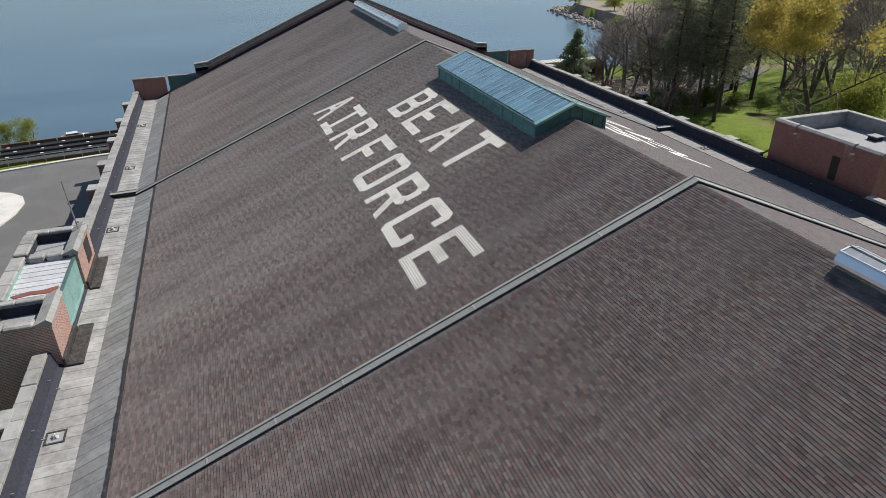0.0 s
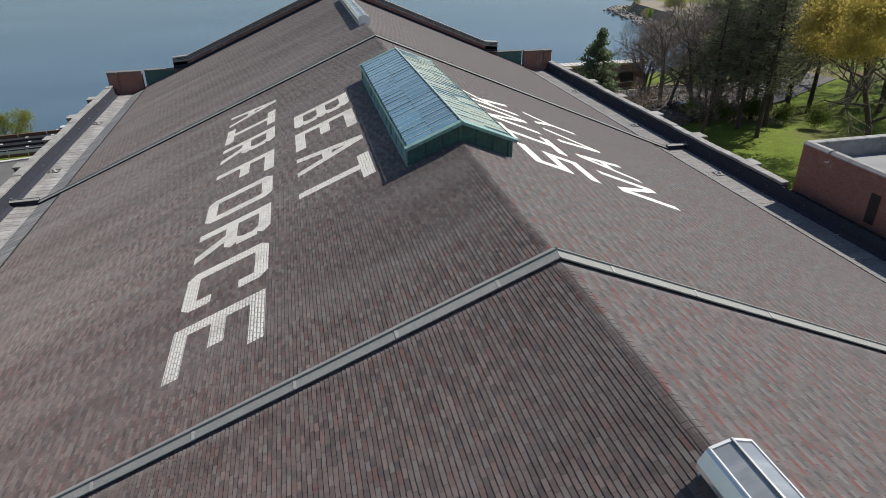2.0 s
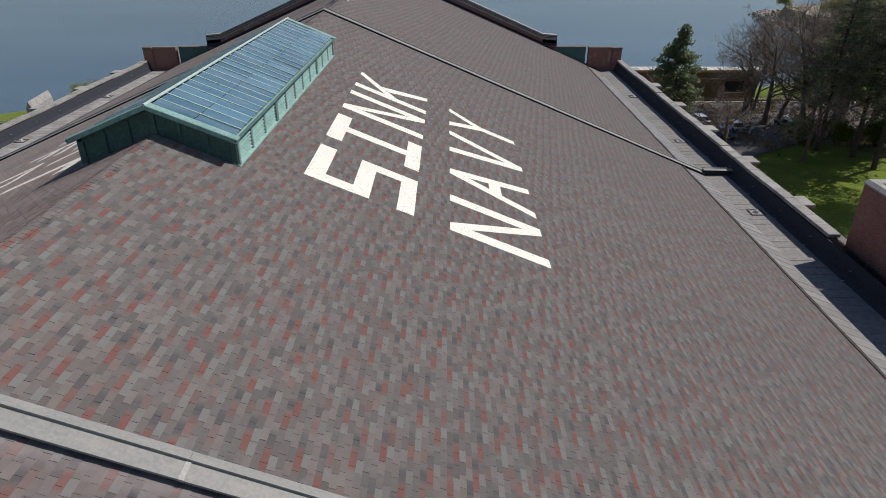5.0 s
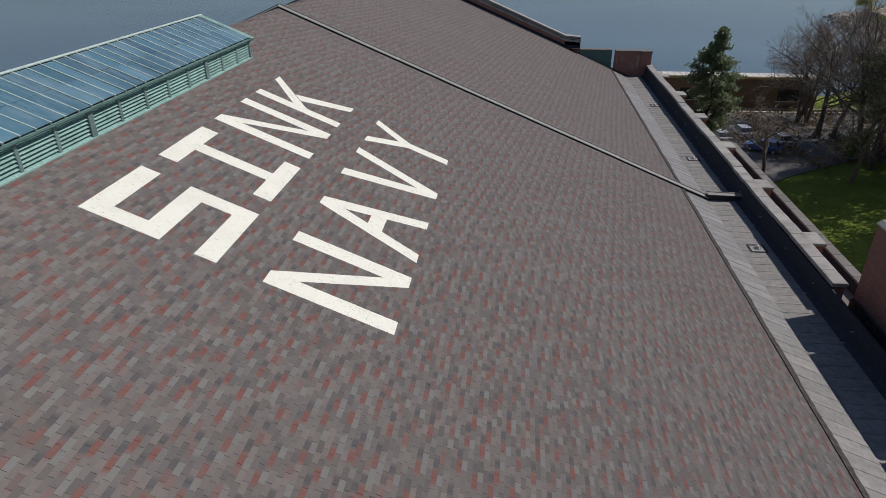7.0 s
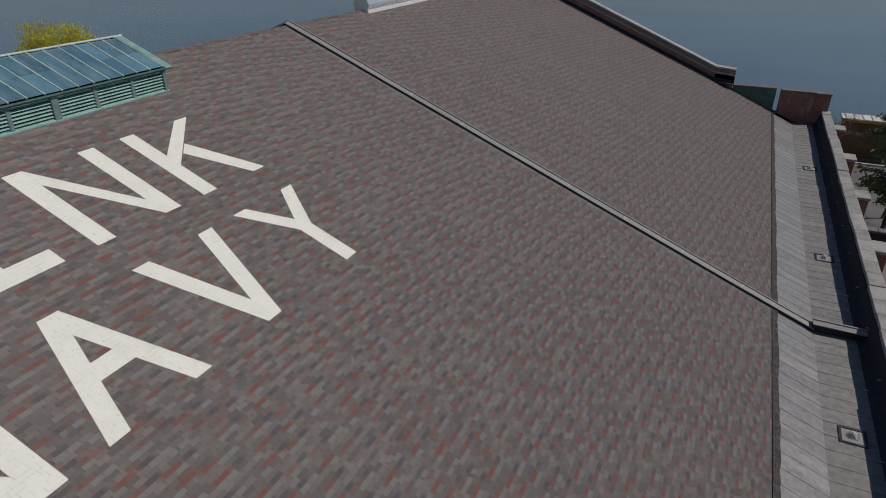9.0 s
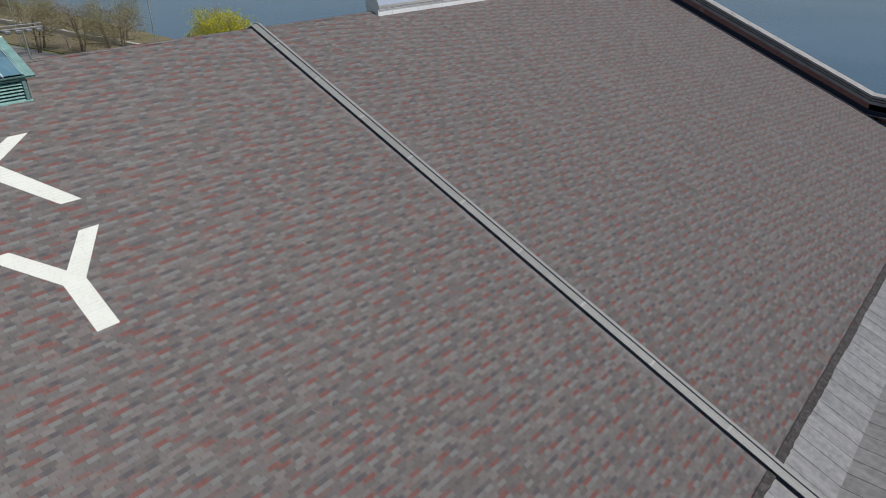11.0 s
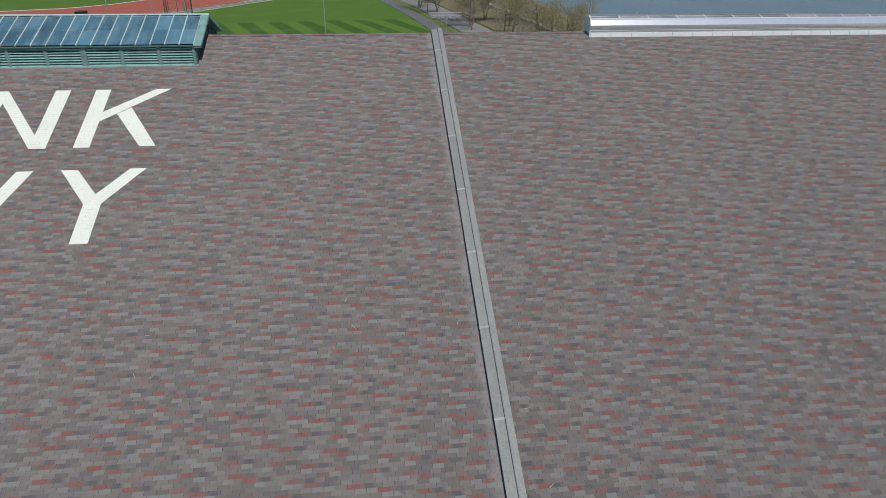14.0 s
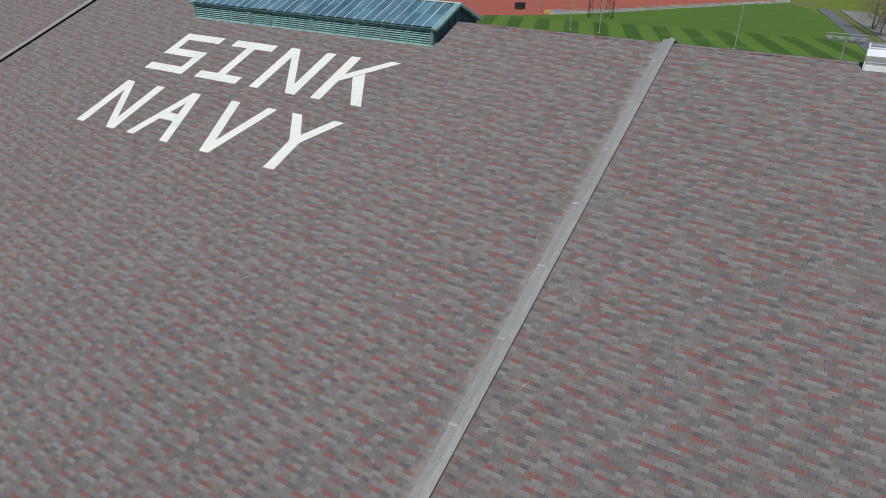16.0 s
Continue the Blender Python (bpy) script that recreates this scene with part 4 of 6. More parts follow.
# ---- the glazed copper skylight astride the ridge ----
def copper_skylight():
    sk = thing("copper_skylight", "long copper skylight with blue-green glass and verdigris louvres", "skylight", (0, 0, RIDGE))
    y0, y1, half, eave, top = 8.34, 21.66, 1.76, -0.09, 0.67
    # added casing, black for the shade between the louvre slats
    part("base", boxes(((-half + 0.16, y0 + 0.12, -0.9), (half - 0.16, y1 - 0.12, eave))), M_SHADOW_BLACK, sk, "dark inner casing")
    rise = (top - eave) / 1.86
    # sill and head rails
    for side in (1, -1):
        lo, hi = sorted((side * (half - 0.1), side * (half + 0.03)))
        part("sill", boxes(((lo, y0, -0.96), (hi, y1, -0.87)), bevel=0.01), M_VERDIGRIS, sk)
        lo, hi = sorted((side * (half - 0.1), side * half))
        part("head_rail", boxes(((lo, y0, eave - 0.05), (hi, y1, eave)), bevel=0.01), M_VERDIGRIS, sk)
        n = 11
        slat = bmesh.new()
        wide = (y1 - y0) / n
        box(slat, (-0.042, 0.05, -0.005), (0.042, wide - 0.05, 0.005), 0.003)
        slat_me = bpy.data.meshes.new("slat")
        slat.to_mesh(slat_me), slat.free()
        slat_me.materials.append(M_VERDIGRIS)
        for k in range(n + 1):
            big = k in (0, 3, 8, n)
            w = 0.10 if big else 0.055
            y = y0 + wide * k
            lo, hi = sorted((side * (half - 0.11), side * (half + (0.035 if big else 0.012))))
            part("post", boxes(((lo, max(y0, y - w), -0.9), (hi, min(y1, y + w), eave - 0.02)), bevel=0.012), M_SLATE_COPPER, sk, "blue-grey weathered copper post")
            if k < n:
                for j in range(8):
                    put("slat", slat_me, sk, Matrix.Translation((side * (half - 0.03), y, -0.79 + 0.086 * j)) @ pose(0, 0, 0, 0, side * 36, 0))
    for side in (1, -1):
        # flashing dressed over the shingles along the foot of the louvres
        lap = bmesh.new()
        ring = [[lap.verts.new((side * x, y, -x * 0.4217 + h)) for x, h in ((half - 0.1, 0.0), (half + 0.045, 0.0), (half + 0.045, 0.03), (half - 0.1, 0.05))] for y in (y0 - 0.04, y1 + 0.04)]
        for k in range(4):
            lap.faces.new((ring[0][k], ring[0][(k + 1) % 4], ring[1][(k + 1) % 4], ring[1][k]))
        lap.faces.new(ring[0]), lap.faces.new(ring[1][::-1])
        part("foot_flashing", lap, M_VERDIGRIS, sk, "green copper flashing on the shingles")
    # end walls with posts
    for y, s in ((y0, -1), (y1, 1)):
        bm = prism([(-half, -0.80), (0, -0.10), (half, -0.82), (half, eave - 0.02), (0, top - 0.12), (-half, eave - 0.02)], min(y, y - s * 0.08), max(y, y - s * 0.08))
        part("end_wall", bm, M_VERDIGRIS_DARK, sk, "dark green copper end wall")
        for x in (-1.69, -1.13, -0.56, 0.0, 0.56, 1.13, 1.69):
            zb, zt = -abs(x) * 0.4217 - 0.02, top - 0.14 - abs(x) * rise
            lo, hi = sorted((y, y + s * 0.035))
            w = 0.07 if x in (-1.69, 0.0, 1.69) else 0.04
            part("mullion", boxes(((x - w, lo, zb), (x + w, hi, zt)), bevel=0.008), M_VERDIGRIS_DARK, sk)
    # glazed roof
    ya, yb = 8.08, 21.90
    for side in (1, -1):
        run = math.hypot(1.86, top - eave)
        cx, sz = 1.86 / run, (top - eave) / run
        frame_of = Matrix(((side * cx, 0, side * sz, 0), (0, 1, 0, 0), (-sz, 0, cx, top), (0, 0, 0, 1)))
        roof = part("eave_board", boxes(((run - 0.05, ya, -0.025), (run + 0.015, yb, 0.012)), bevel=0.006), M_VERDIGRIS_DARK, sk)
        roof.matrix_basis = frame_of
        for a, b in ((ya, ya + 0.26), (yb - 0.26, yb)):
            v = part("verge", boxes(((0, a, -0.07), (run + 0.015, b, 0.04)), bevel=0.012), M_VERDIGRIS, sk, "pale green copper verge")
            v.matrix_basis = frame_of
        n = 28
        g0, g1 = ya + 0.26, yb - 0.26
        wide = (g1 - g0) / n
        pane = bmesh.new()
        box(pane, (0, 0.012, -0.006), ((run - 0.16) / 2 - 0.012, wide - 0.012, 0.006))
        pane_me = bpy.data.meshes.new("pane")
        pane.to_mesh(pane_me), pane.free()
        pane_me.materials.append(M_GLASS)
        bar = bmesh.new()
        box(bar, (0, -0.019, -0.02), (run - 0.1, 0.019, 0.028), 0.004)
        bar_me = bpy.data.meshes.new("glazing_bar")
        bar.to_mesh(bar_me), bar.free()
        bar_me.materials.append(M_BAR)
        r = random.Random(21 + side)
        for k in range(n + 1):
            put("glazing_bar", bar_me, sk, frame_of @ Matrix.Translation((0.0, g0 + wide * k, 0)))
            if k < n:
                for j in range(2):
                    tip = pose(0, 0, 0, r.uniform(-1.0, 1.0), r.uniform(-0.5, 0.5), 0)
                    put("pane", pane_me, sk, frame_of @ Matrix.Translation((0.05 + j * (run - 0.16) / 2, g0 + wide * k, 0.006)) @ tip)
        rail = part("mid_rail", boxes(((run / 2 - 0.034, g0, -0.02), (run / 2 - 0.018, g1, 0.013)), bevel=0.002), M_SLATE_COPPER, sk)
        rail.matrix_basis = frame_of
    part("ridge_roll", tube(bmesh.new(), [(0, ya, top + 0.03), (0, yb, top + 0.03)], [0.035, 0.035], 8), M_BAR, sk)
    return sk


copper_skylight()


# ---- white metal ridge skylights ----
def ridge_skylight(y0, y1, drop=0.0):
    sk = thing("ridge_skylight", "long white metal ridge skylight with grey translucent top sheets", "skylight", (0, 0, RIDGE - drop), "ridge skylights")
    n = round((y1 - y0) / 0.80)
    pitch = (y1 - y0) / n
    part("core", boxes(((-0.33, y0 + 0.02, -0.3), (0.33, y1 - 0.02, 0.26))), M_GREY_METAL, sk)
    for side in (1, -1):
        panel = bmesh.new()
        box(panel, (-0.012, 0.008, -0.18), (0.012, pitch - 0.008, 0.0), 0.004)
        me = bpy.data.meshes.new("side_panel")
        panel.to_mesh(me), panel.free()
        me.materials.append(M_WHITE_METAL)
        for k in range(n):
            put("side_panel", me, sk, pose(side * 0.375, y0 + pitch * k, 0.0))
        hood = [(0.335, -0.01), (0.335, 0.05), (0.39, 0.13), (0.435, 0.18), (0.435, 0.27), (0.345, 0.46), (0.315, 0.49), (0.29, 0.49), (0.29, -0.01)]
        bm = prism([(side * x, z) for x, z in hood], y0 - 0.02, y1 + 0.02)
        ob = part("hood", bm, M_POLISHED, sk, "polished metal hood")
        lo, hi = sorted((side * 0.285, side * 0.32))
        part("top_rail", boxes(((lo, y0 - 0.03, 0.48), (hi, y1 + 0.03, 0.51)), bevel=0.008), M_WHITE_METAL, sk)
    for y, s in ((y0, -1), (y1, 1)):
        lo, hi = sorted((y, y + s * 0.03))
        part("end_plate", prism([(-0.37, -0.2), (0.37, -0.2), (0.37, 0.13), (0.34, 0.17), (0.42, 0.22), (0.41, 0.31), (0.30, 0.495), (0.0, 0.58), (-0.30, 0.495), (-0.41, 0.31), (-0.42, 0.22), (-0.34, 0.17), (-0.37, 0.13)], lo, hi), M_WHITE_METAL, sk, "white shaped end plate")
    m = round((y1 - y0) / 1.13)
    step = (y1 - y0) / m
    for k in range(m + 1):
        part("cross_bar", prism([(-0.29, 0.48), (0, 0.56), (0.29, 0.48), (0.29, 0.515), (0, 0.60), (-0.29, 0.515)], y0 + step * k - 0.022, y0 + step * k + 0.022), M_WHITE_METAL, sk)
    for k in range(m):
        part("top_sheet", prism([(-0.285, 0.465), (0, 0.545), (0.285, 0.465), (0.285, 0.495), (0, 0.575), (-0.285, 0.495)], y0 + step * k + 0.024, y0 + step * (k + 1) - 0.024), M_GLASS_GREY, sk, "grey translucent sheet")
    part("ridge_bar", boxes(((-0.02, y0 - 0.02, 0.57), (0.02, y1 + 0.02, 0.61)), bevel=0.006), M_GREY_METAL, sk)
    return sk


ridge_skylight(35.95, 53.15)
ridge_skylight(-23.3, -5.95, 0.17)


# ---- east tower: a red brick box with a flat roof behind stone-coped parapets ----
def stone_run(parent, a, b, width, z, height=0.2, step=1.0, chamfer=0.03, material=None):
    """Coping stones from a to b (plan), one object each."""
    a, b = Vector((*a, 0)), Vector((*b, 0))
    length = (b - a).length
    n = max(1, round(length / step))
    way = (b - a) / length
    turn = math.degrees(math.atan2(way.y, way.x))
    bm = bmesh.new()
    box(bm, (0.006, -width / 2, 0), (length / n - 0.006, width / 2, height), chamfer)
    me = bpy.data.meshes.new("coping_stone")
    bm.to_mesh(me), bm.free()
    me.materials.append(material or M_STONE)
    for k in range(n):
        o = a + way * (length * k / n)
        put("coping_stone", me, parent, pose(o.x, o.y, z, 0, 0, turn))


def east_tower():
    t = thing("brick_tower_east", "square red brick tower with a flat grey roof and stone coping", "tower", (0, 0, RIDGE), kind="structure")
    x0, x1, y0, y1, top = 23.97, 30.85, 11.1, 19.95, -5.64
    th = 0.34
    # the wall by the roof has two narrow gaps in its coping
    gaps = ((13.06, 13.23), (17.83, 18.01))
    cuts = [y0, *[v for gap in gaps for v in gap], y1]
    for a, b in zip(cuts[::2], cuts[1::2]):
        bm = boxes(((x0, a, -6.1), (x0 + th, b, top)))
        part("wall", bm, M_BRICK, t)
        cap = prism([(x0 - 0.05, top), (x0 - 0.05, top + 0.06), (x0 + 0.10, top + 0.19), (x0 + th + 0.04, top + 0.19), (x0 + th + 0.04, top)], a, b)
        part("coping", cap, M_STONE, t, "grey chamfered stone coping")
    part("wall", boxes(((x0, y0, -17), (x0 + th, y1, -6.1))), M_BRICK, t)
    part("wall", boxes(((x1 - th, y0, -17), (x1, y1, top))), M_BRICK, t)
    part("wall", boxes(((x0 + th, y1 - th, -17), (x1 - th, y1, top))), M_BRICK, t)
    part("wall", boxes(((x0 + th, y0, -17), (x1 - th, y0 + th, top))), M_BRICK, t)
    part("lining", boxes(((x0 + th, y1 - th - 0.03, -6.56), (x1 - th, y1 - th, top - 0.01)), ((x1 - th - 0.03, y0 + th, -6.56), (x1 - th, y1 - th - 0.03, top - 0.01)), ((x0 + th, y0 + th, -6.56), (x1 - th - 0.03, y0 + th + 0.03, top - 0.01))), M_STONE, t, "grey rendered inner face of the parapet")
    part("flat_roof", boxes(((x0 + th, y0 + th, -6.9), (x1 - th, y1 - th, -6.55))), M_ROOFING, t, "grey flat roofing")
    stone_run(t, (x0 + 0.3, y1 - 0.17), (x1, y1 - 0.17), 0.46, top, 0.17)
    stone_run(t, (x0 + 0.3, y0 + 0.17), (x1, y0 + 0.17), 0.46, top, 0.17)
    stone_run(t, (x1 - 0.17, y0 + 0.4), (x1 - 0.17, y1 - 0.4), 0.46, top, 0.17)
    for a, b in gaps:
        part("scupper", boxes(((x0 - 0.14, a - 0.02, -6.12), (x0 + 0.2, b + 0.02, -6.06))), M_CONCRETE, t, "pale scupper lip")
    part("recess", boxes(((x0 - 0.02, 13.93, -8.27), (x0 + 0.05, 14.55, -6.62))), M_IRON, t, "dark narrow door")
    part("flashing", boxes(((x0 - 0.10, y0, -9.3), (x0, y1, -8.55)), ((x0 - 0.8, y0, -9.4), (x0 - 0.10, y1, -9.02))), M_TAR, t, "black membrane at the tower's foot")
    vent = thing("roof_vent", "small dark vent box standing on the tower roof", "vent", (29.3, 15.9, RIDGE - 6.55))
    part("box", boxes(((-0.35, -0.35, 0), (0.35, 0.35, 0.28)), bevel=0.02), M_IRON, vent)
    part("hood", boxes(((-0.42, -0.42, 0.28), (0.42, 0.42, 0.34)), bevel=0.015), M_GREY_METAL, vent)
    return t


east_tower()


# ---- west bay: two brick turrets with a copper-sided metal roof between ----
def west_bay():
    t = thing("brick_bay_west", "brick bay with stone-coped turrets, green copper side and a pale metal roof", "tower", (0, 0, RIDGE), kind="structure")
    xi, xo, top, deck = -22.75, -25.6, -6.95, -7.17
    for y0, y1, far in ((10.1, 12.65, False), (16.95, 20.4, True)):
        south = -7.30 if far else top
        part("turret", boxes(((xo, y0, -17), (xo + 0.4, y1, top)), ((xi - 0.4, y0, -17), (xi, y1, top)), ((xo + 0.4, y0, -17), (xi - 0.4, y0 + 0.4, south)), ((xo + 0.4, y1 - 0.4, -17), (xi - 0.4, y1, top))), M_BRICK_PALE, t)
        # added dark lining: the shade inside the turret, put into its colour
        part("lining", boxes(((xo + 0.4, y0 + 0.4, -7.76), (xo + 0.43, y1 - 0.4, top - 0.05)), ((xo + 0.43, y0 + 0.4, -7.76), (xi - 0.4, y0 + 0.43, south)), ((xo + 0.43, y1 - 0.43, -7.76), (xi - 0.4, y1 - 0.4, top - 0.05))), M_MEMBRANE, t, "near-black lining standing in for shade inside the turret")
        part("turret_roof", boxes(((xo + 0.4, y0 + 0.4, -8.2), (xi - 0.4, y1 - 0.4, -7.45))), M_ROOFING, t)
        # weathered copings: sloped stones on the side by the roof, flat ones round the rest
        slope = prism([(xi + 0.07, top), (xi + 0.07, top + 0.12), (xi - 0.12, top + 0.30), (xi - 0.62, top + 0.10), (xi - 0.62, top)], y0 - 0.06, (y0 + y1) / 2 - 0.006)
        part("coping_stone", slope, M_STONE, t)
        slope = prism([(xi + 0.07, top), (xi + 0.07, top + 0.12), (xi - 0.12, top + 0.30), (xi - 0.62, top + 0.10), (xi - 0.62, top)], (y0 + y1) / 2 + 0.006, y1 + 0.06)
        part("coping_stone", slope, M_STONE, t)
        stone_run(t, (xo + 0.22, y0 + 0.45), (xo + 0.22, y1 - 0.45), 0.66, top, 0.17, 1.3, 0.05)
        stone_run(t, (xo - 0.08, y1 - 0.2), (xi - 0.63, y1 - 0.2), 0.36 if not far else 0.5, top, 0.15, 1.4, 0.04)
        if far:
            # two stones with a gap between them stand on the black sill
            part("sill", boxes(((xo + 0.4, y0 - 0.02, south), (xi - 0.64, y0 + 0.44, south + 0.06))), M_MEMBRANE, t, "black strip under the coping stones")
            for xa, xb in ((xo + 0.66, xo + 1.36), (xo + 1.46, xi - 0.64)):
                part("coping_stone", boxes(((xa, y0 - 0.06, south + 0.062), (xb, y0 + 0.46, top + 0.12)), bevel=0.05), M_STONE, t)
            part("window", boxes(((xi + 0.0, 18.55, -8.35), (xi + 0.02, 19.75, -7.15))), M_IRON, t, "dark window slot")
        else:
            stone_run(t, (xo - 0.08, y0 + 0.2), (xi - 0.63, y0 + 0.2), 0.58, top, 0.2, 1.1, 0.07)
    # copper side and roof between the turrets
    part("copper_side", boxes(((xi - 0.20, 12.65, -9.2), (xi - 0.13, 16.95, deck + 0.06))), M_VERDIGRIS, t, "bright verdigris copper side")
    part("copper_trim", boxes(((xi - 0.24, 12.65, deck + 0.06), (xi - 0.09, 16.95, deck + 0.12)), bevel=0.01), M_VERDIGRIS_DARK, t)
    part("foot_trim", boxes(((xi - 0.128, 12.65, -8.75), (xi - 0.09, 16.95, -8.69)), bevel=0.01), M_VERDIGRIS, t)
    part("outer_wall", boxes(((xo, 12.65, -17), (xo + 0.4, 16.95, top))), M_BRICK_PALE, t)
    part("copper_upstand", boxes(((xo + 0.4, 12.65, -7.6), (xo + 0.46, 16.95, top - 0.03))), M_VERDIGRIS, t, "pale green copper upstand")
    stone_run(t, (xo + 0.22, 12.7), (xo + 0.22, 17.1), 0.64, top, 0.17, 1.3, 0.05)
    strip = bmesh.new()
    box(strip, (xo + 0.46, 0.008, -0.01), (xi - 0.22, 0.512, 0.012))
    box(strip, (xo + 0.46, 0.49, 0.012), (xi - 0.22, 0.512, 0.035), 0.005)
    me = bpy.data.meshes.new("roof_strip")
    strip.to_mesh(me), strip.free()
    me.materials.append(M_PALE_SHEET)
    for k in range(8):
        put("roof_strip", me, t, pose(0, 12.8 + 0.518 * k, deck))
    part("roof_base", boxes(((xo + 0.4, 12.65, -7.9), (xi - 0.20, 16.95, deck - 0.012))), M_RUST, t, "rust-red sheet showing at the roof's edge")
    patch = bmesh.new()
    edge = [(xi - 0.35, 13.55), (xi - 0.7, 13.42), (xi - 1.5, 13.5), (xi - 2.1, 13.35), (xi - 2.3, 13.6), (xi - 1.6, 13.85), (xi - 1.0, 13.8), (xi - 0.4, 14.02)]
    lower, upper = [[patch.verts.new((x, y, z)) for x, y in edge] for z in (deck + 0.013, deck + 0.042)]
    patch.faces.new(lower), patch.faces.new(upper)
    for k in range(len(edge)):
        patch.faces.new((lower[k - 1], lower[k], upper[k], upper[k - 1]))
    part("rust_patch", patch, M_RUST, t, "rust-red patch where the pale coat has peeled")
    part("skirt", boxes(((xi, 9.95, -9.3), (xi + 0.12, 13.0, -8.62)), ((xi + 0.12, 9.95, -9.3), (xi + 0.75, 13.2, -8.94)), ((xi, 16.95, -9.3), (xi + 0.12, 20.45, -8.62)), ((xi + 0.12, 16.8, -9.3), (xi + 0.6, 20.45, -8.94)), bevel=0.02), M_TAR, t, "black membrane skirt")
    pole = thing("antenna_mast", "thin grey steel mast with a cross arm fixed to the turret", "antenna", (-22.95, 19.7, RIDGE - 8.6))
    part("mast", tube(bmesh.new(), [(0, 0, 0), (-0.25, 0.1, 4.6)], [0.045, 0.032], 8), M_STEEL, pole)
    part("arm", tube(bmesh.new(), [(-0.35, 0, 1.9), (0.32, 0, 2.1)], [0.018, 0.018], 6), M_STEEL, pole)
    part("clamp", boxes(((-0.06, -0.06, 1.5), (0.06, 0.06, 1.62)), ((-0.06, -0.06, 2.2), (0.05, 0.06, 2.3)), bevel=0.01), M_STEEL, pole)
    return t


M_PALE_SHEET = mottled("pale_painted_sheet", (0.42, 0.435, 0.46), (0.56, 0.575, 0.60), 0.4, 10.0, 1.5, bump=0.05, piece=0.12, stain_colour=(0.33, 0.33, 0.34))
M_RUST = mottled("rusty_sheet", (0.15, 0.05, 0.036), (0.22, 0.08, 0.052), 0.7, 12.0)
west_bay()

# ---- low flat-roofed wing beyond the east parapet ----
def low_wing():
    w = thing("low_wing_east", "low wing with a stained brown-grey flat roof and dark parapet", "wing", (0, 0, RIDGE), kind="structure")
    x0, x1, y0, y1, roof = 23.62, 27.35, 19.97, 45.2, -11.3
    part("roof", boxes(((x0, y0, roof - 0.5), (x1 - 0.5, y1 - 0.5, roof))), M_WING_ROOF, w, "stained brown-grey flat roof")
    part("wall", boxes(((x1 - 0.45, y0, -17), (x1, y1, roof + 0.5)), ((x0, y1 - 0.45, -17), (x1 - 0.45, y1, roof + 0.5))), M_BRICK, w)
    part("lining", boxes(((x1 - 0.5, y0, roof - 0.01), (x1 - 0.45, y1 - 0.5, roof + 0.49)), ((x0, y1 - 0.5, roof - 0.01), (x1 - 0.45, y1 - 0.45, roof + 0.49))), M_MEMBRANE, w, "dark lining inside the low parapet")
    stone_run(w, (x1 - 0.2, y0 + 0.1), (x1 - 0.2, y1), 0.52, roof + 0.5, 0.13, 1.1, material=M_STONE_DARK)
    stone_run(w, (x0 + 0.7, y1 - 0.2), (x1 - 0.5, y1 - 0.2), 0.52, roof + 0.5, 0.13, 1.1, material=M_STONE_DARK)
    return w


low_wing()


# ---- paved and mown surfaces, laid just over the ground ----
def sheet(name, corners, lift, material, label, category, thick=0.12):
    """A thin slab that follows the land."""
    bm = bmesh.new()
    base = bm.faces.new([bm.verts.new((x, y, 0)) for x, y in corners])
    bmesh.ops.triangulate(bm, faces=[base])
    for _ in range(4):
        long_edges = [e for e in bm.edges if e.calc_length() > 5]
        if not long_edges:
            break
        bmesh.ops.subdivide_edges(bm, edges=long_edges, cuts=1)
        bmesh.ops.triangulate(bm, faces=bm.faces[:])
    for v in bm.verts:
        v.co.z = land_z(v.co.x, v.co.y) + lift
    faces = bm.faces[:]
    out = bmesh.ops.extrude_face_region(bm, geom=faces)
    bmesh.ops.translate(bm, verts=[v for v in out["geom"] if isinstance(v, bmesh.types.BMVert)], vec=(0, 0, thick))
    return tagged(part(name, bm, material), label, category, kind="structure")


M_ASPHALT = mottled("grey_asphalt", (0.085, 0.085, 0.087), (0.125, 0.125, 0.127), 0.9, 12.0, 0.25, bump=0.3, stain_colour=(0.16, 0.16, 0.16), stain_amount=0.6)
M_TRACK = mottled("red_running_track", (0.30, 0.075, 0.045), (0.37, 0.10, 0.06), 0.9, 15.0, 0.3, bump=0.1, stain_amount=0.25)
M_KERB = mottled("concrete_kerb", (0.42, 0.41, 0.39), (0.55, 0.54, 0.51), 0.85, 18.0, 0.8)
M_PATH = mottled("grey_path_asphalt", (0.10, 0.105, 0.115), (0.15, 0.155, 0.165), 0.9, 12.0, 0.4, bump=0.2)
M_LITTER = mottled("leaf_litter", (0.12, 0.10, 0.055), (0.20, 0.165, 0.10), 0.95, 3.0, 0.25, bump=0.5, stain_colour=(0.11, 0.13, 0.04), stain_amount=0.7)
M_ASPHALT_PALE = mottled("pale_asphalt", (0.19, 0.185, 0.18), (0.25, 0.245, 0.24), 0.9, 12.0, 0.3, bump=0.2)
M_ROCK = mottled("shore_rock", (0.17, 0.155, 0.135), (0.32, 0.30, 0.27), 0.9, 6.0, 1.5, bump=0.6)
M_SAND = mottled("brown_shore_earth", (0.19, 0.16, 0.125), (0.28, 0.24, 0.19), 0.95, 4.0, 0.2)


